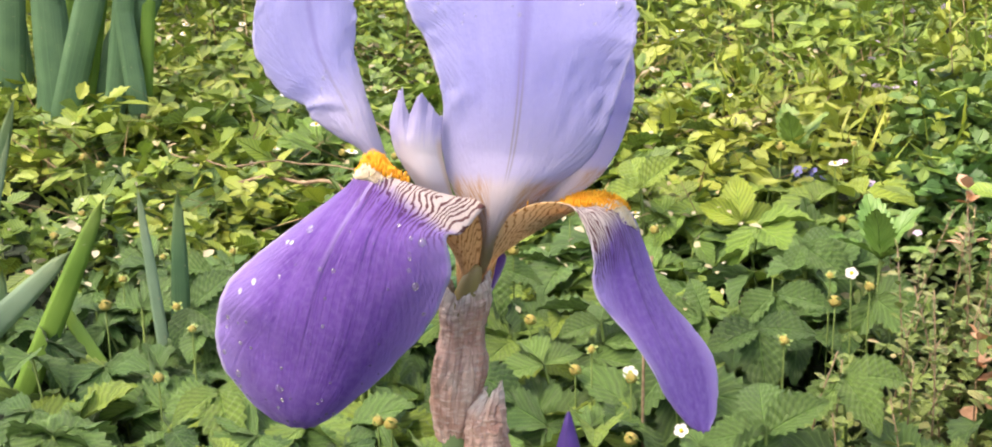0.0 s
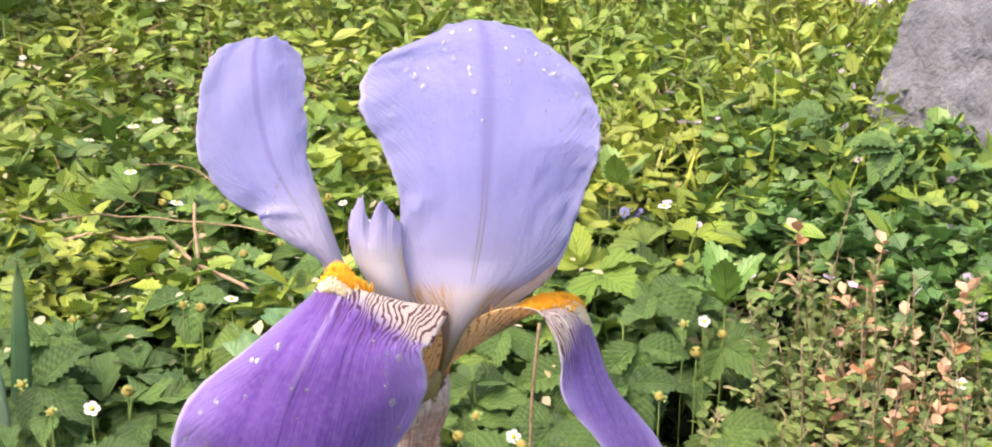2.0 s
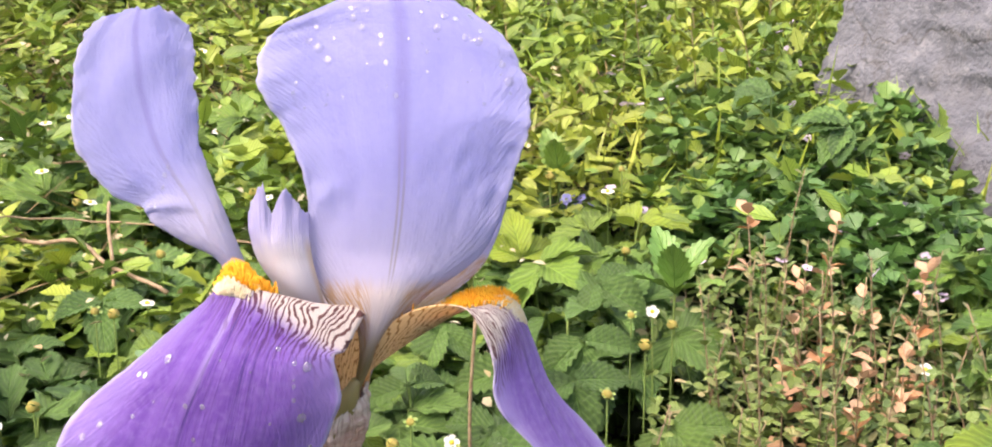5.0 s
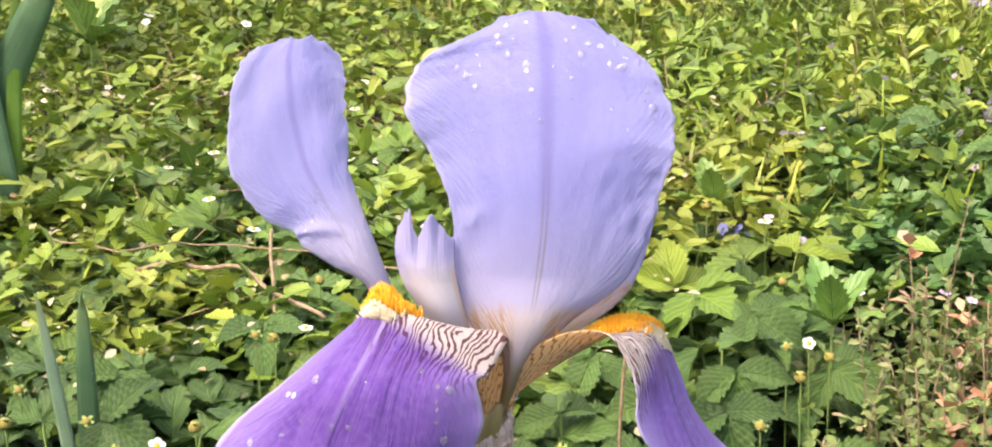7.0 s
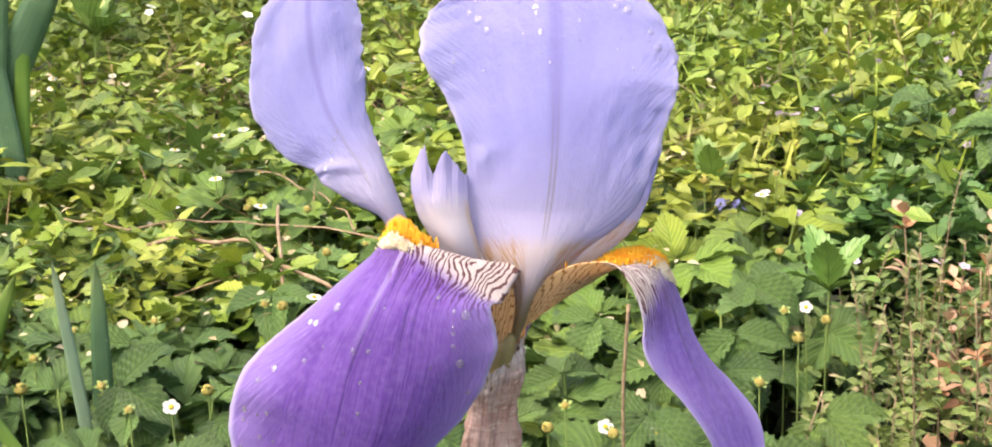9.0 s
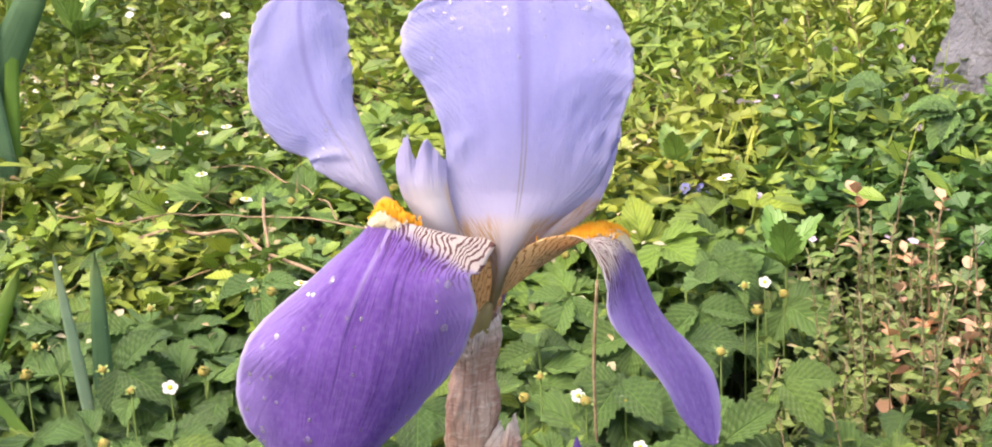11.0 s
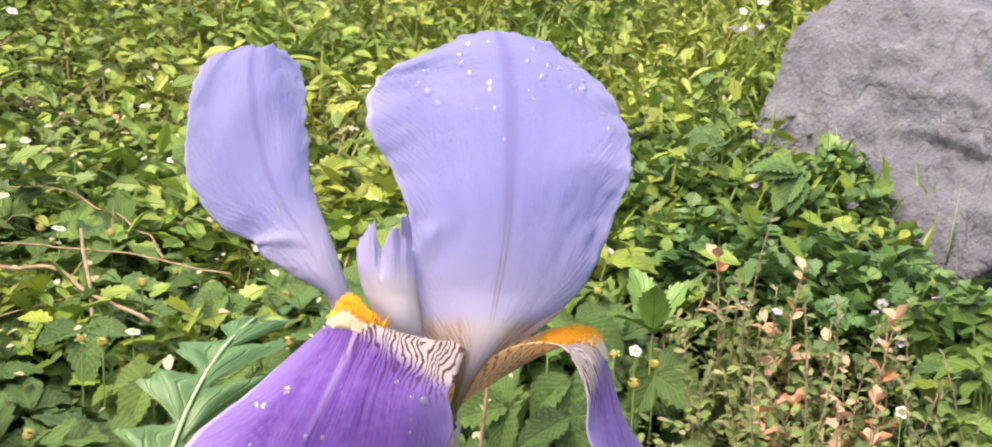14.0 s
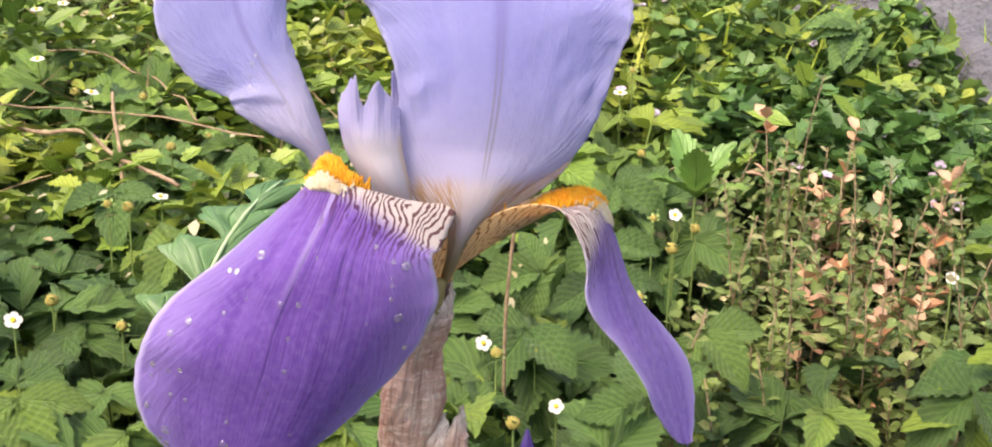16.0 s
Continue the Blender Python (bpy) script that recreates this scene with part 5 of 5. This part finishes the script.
# ---- the little shrub with dried sprigs ----
def sprig(name, label, x, y, height, lean, mat, rnd, leaf=(0.006, 0.010), wide=0.6, pairs=12, group="", bare=0.15, clump=False):
    z0 = ground_height(x, y)
    s = thing(name, (x, y, z0), label, "shrub", group)
    top = Vector((x + lean[0], y + lean[1], z0 + height))
    path = arc((x, y, z0), top, (rnd.gauss(0, 0.008), rnd.gauss(0, 0.006), 0), 8)
    part("stem", tube_bm(path, [0.0009 - 0.00008 * k for k in range(8)], 6), TWIG, s)
    verts, faces = [], []
    for k in range(pairs):
        f = bare + (1 - bare) * (k + 0.5) / pairs
        if clump:
            f = max(bare, min(1.0, rnd.choice((0.6, 0.8, 0.97)) + rnd.gauss(0, 0.03)))
        q = f * 7
        i = min(6, int(q))
        p = path[i].lerp(path[i + 1], q - i)
        turn = k * 1.57 + rnd.uniform(-0.4, 0.4)
        for side in (0, math.pi):
            L = rnd.uniform(*leaf) * (1.1 - 0.45 * f)
            m = Euler((radians(rnd.gauss(28, 18)), radians(rnd.gauss(0, 20)), turn + side)).to_matrix()
            b = len(verts)
            for px, py, pz in ((0, 0, 0), (-0.4, 0.3, 0.1), (-0.5, 0.65, 0.12), (0, 1, 0), (0.5, 0.65, 0.12), (0.4, 0.3, 0.1), (0, 0.5, 0)):
                verts.append(tuple(p + m @ Vector((px * L * wide, py * L, pz * L))))
            faces += [(b, b + 6, b + 1), (b + 1, b + 6, b + 2), (b + 2, b + 6, b + 3), (b + 3, b + 6, b + 4), (b + 4, b + 6, b + 5), (b + 5, b + 6, b)]
    tagged(raw_object("leaves", verts, faces, mat, s), "", kind="stuff")
    return s


rnd = random.Random(51)
for _ in range(54):
    x, y = rnd.uniform(0.095, 0.26), rnd.uniform(0.22, 0.50)
    sprig("shrub_sprig", "upright shrub sprig with small glossy oval leaves", x, y, rnd.uniform(0.13, 0.205), (rnd.gauss(0, 0.012), rnd.gauss(0, 0.01)), SHRUB, rnd, (0.007, 0.0125), pairs=24, group="shrub sprigs")
for x, y, z in ((0.145, 0.484, 0.250), (0.200, 0.476, 0.246), (0.239, 0.396, 0.238), (0.187, 0.442, 0.226), (0.19, 0.317, 0.205), (0.165, 0.40, 0.205), (0.215, 0.45, 0.22), (0.225, 0.37, 0.20), (0.175, 0.46, 0.215), (0.155, 0.36, 0.20), (0.21, 0.40, 0.215), (0.245, 0.43, 0.22), (0.18, 0.38, 0.19), (0.2, 0.35, 0.195)):
    sprig("dried_sprig", "withered sprig with curled orange-brown leaves", x, y, z + 0.004 - ground_height(x, y), (0, 0), DRY, rnd, (0.012, 0.021), 0.58, 7, "dried sprigs", 0.5, True)
small_leaves("shrub_undergrowth", "tangle of tiny leaves at the foot of the shrub", SHRUB, [(x, y, z - 0.02) for x, y, z in scatter(2600, (0.08, 0.29), (0.24, 0.52), 0.08, rnd, lambda x, y: True, 0.02, 0.02)], (0.007, 0.012), 0.6, rnd, droop=(18, 34), outline=OVAL)


for _ in range(40):
    x, y = rnd.uniform(0.06, 0.55), rnd.uniform(0.80, 1.5)
    if off_rock(x, y) and (x < 0.27 or y > 1.1):
        sprig("herb_sprig", "upright pale green herb sprig with narrow leaves", x, y, rnd.uniform(0.16, 0.22), (rnd.gauss(0, 0.02), rnd.gauss(0, 0.02)), HERB, rnd, (0.022, 0.036), 0.28, 9, "herb sprigs", 0.45)


# ---- runners, stalks and single leaves ----
def runner(label, pts, r):
    pts = catmull(np.array(pts), 24)
    ob = mesh_object("runner", tube_bm([Vector(p) + Vector((0, 0, 0.012 + 0.008 * noise.noise(Vector(p) * 30))) for p in pts], [r] * 24, 6), TWIG)
    return tagged(ob, label, "twig", "runners")


runner("long brown strawberry runner lying over the leaves", [(-0.36, 0.45, 0.220), (-0.30, 0.44, 0.228), (-0.27, 0.435, 0.226), (-0.25, 0.42, 0.222), (-0.205, 0.395, 0.206)], 0.0014)
runner("brown strawberry runner crossing another", [(-0.275, 0.50, 0.240), (-0.262, 0.46, 0.230), (-0.25, 0.43, 0.220), (-0.24, 0.40, 0.19)], 0.0012)
for bits in (((-0.45, 0.52), (-0.38, 0.50), (-0.30, 0.515), (-0.24, 0.50), (-0.17, 0.47)), ((-0.36, 0.62), (-0.30, 0.60), (-0.25, 0.555), (-0.22, 0.50))):
    runner("brown strawberry runner lying over the leaves", [(x, y, canopy(x, y) - 0.003) for x, y in bits], 0.0007)
runner("thin dry pinkish stalk", [(-0.003, 0.22, 0.252), (-0.006, 0.22, 0.20), (-0.005, 0.22, 0.12), (-0.007, 0.22, 0.035)], 0.0009)
def shoot(p, label, big=1.0):
    """A young shoot with a few smooth broad leaves."""
    x, y, z = p
    s = thing("young_shoot", (x, y, ground_height(x, y)), label, "plant")
    stalk(s, (x, y, z), (x, y, ground_height(x, y)), 0.001)
    for k, (tilt, turn, L) in enumerate(((70, 170, 0.040), (55, 20, 0.046), (60, -60, 0.040), (35, 110, 0.034), (30, 240, 0.034))):
        v, uv, f = leaflet_arrays(L * big, L * big * 0.5, 6, 0.25, 0.2, 70 + k)
        m = np.array(Matrix.Rotation(radians(turn), 3, "Z") @ Matrix.Rotation(radians(tilt), 3, "X"))
        raw_object("leaf", v @ m.T + np.array((x, y, z - 0.006)), f, STRAW if big > 1 else STRAW_PALE, s, uv)


STRAW_PALE = leaf_material("young_leaf", (0.09, 0.22, 0.05), (0.15, 0.31, 0.06), None, 0.38)
shoot((0.097, 0.414, 0.228), "young shoot with broad pale green leaves")
shoot((0.02, 0.62, 0.250), "pale shoot among the herbs")
for x, y, dz in ((-0.70, 1.10, 0.06), (-0.62, 1.16, 0.10), (-0.78, 1.18, 0.12), (-0.66, 1.02, 0.03), (-0.84, 1.05, 0.08)):
    shoot((x, y, canopy(x, y) + dz), "broad-leaved green plant behind the iris leaves", 2.1)


# ---- a lobed leaf with a pale rib ----
def lobed_leaf(foot, base, tip, width, lobes, label):
    leaf = thing("lobed_leaf", foot, label, "leaf")
    rib = arc(base, tip, (-0.004, 0, 0.012), 60)
    verts, uvs, n, m = [], [], 60, 13
    side = Vector((1.0, 0.35, 0.05)).normalized()
    for i, p in enumerate(rib):
        f = i / (n - 1)
        d = (rib[min(i + 1, n - 1)] - rib[max(i - 1, 0)]).normalized()
        up = side.cross(d).normalized()
        for j in range(m):
            q = -1 + 2 * j / (m - 1)
            beat = abs(math.sin(math.pi * (lobes * f + (0.0 if q < 0 else 0.35)))) ** 1.5
            reach = width * (0.12 + 0.88 * beat * (1 + 0.18 * math.sin(57 * f + 5 * q))) * math.sin(math.pi * min(1.0, 0.12 + 0.88 * f)) ** 0.5
            sag = (0.35 * abs(q) - 0.5 * q * q) * reach + 0.22 * reach * noise.noise(Vector((f * 7, q * 2, 3.0)))
            verts.append(p + side * q * reach + d * abs(q) * reach * 0.7 + up * sag)
            uvs.append(((q + 1) / 2, f))
    faces = [(i * m + j, i * m + j + 1, (i + 1) * m + j + 1, (i + 1) * m + j) for i in range(n - 1) for j in range(m - 1)]
    raw_object("blade", verts, faces, LOBED, leaf, uvs)
    part("rib", tube_bm([p + Vector((0, -0.001, 0.0012)) for p in rib[::3]], [0.0013 - 0.00004 * k for k in range(20)], 8), RIB, leaf, "pale green midrib")
    stalk(leaf, base, foot, 0.0016)


LOBED = leaf_material("lobed_leaf_skin", (0.03, 0.09, 0.03), (0.10, 0.215, 0.075), None, 0.32, True, drift=0.1)
RIB = plain_material("pale_rib", (0.30, 0.42, 0.22), (0.38, 0.50, 0.30), 80, 0.5, (1, 1, 0.2))
lobed_leaf((-0.160, 0.215, ground_height(-0.160, 0.215)), (-0.160, 0.220, 0.189), (-0.129, 0.330, 0.247), 0.036, 4.0, "lobed dark green leaf with a pale rib among strawberries")
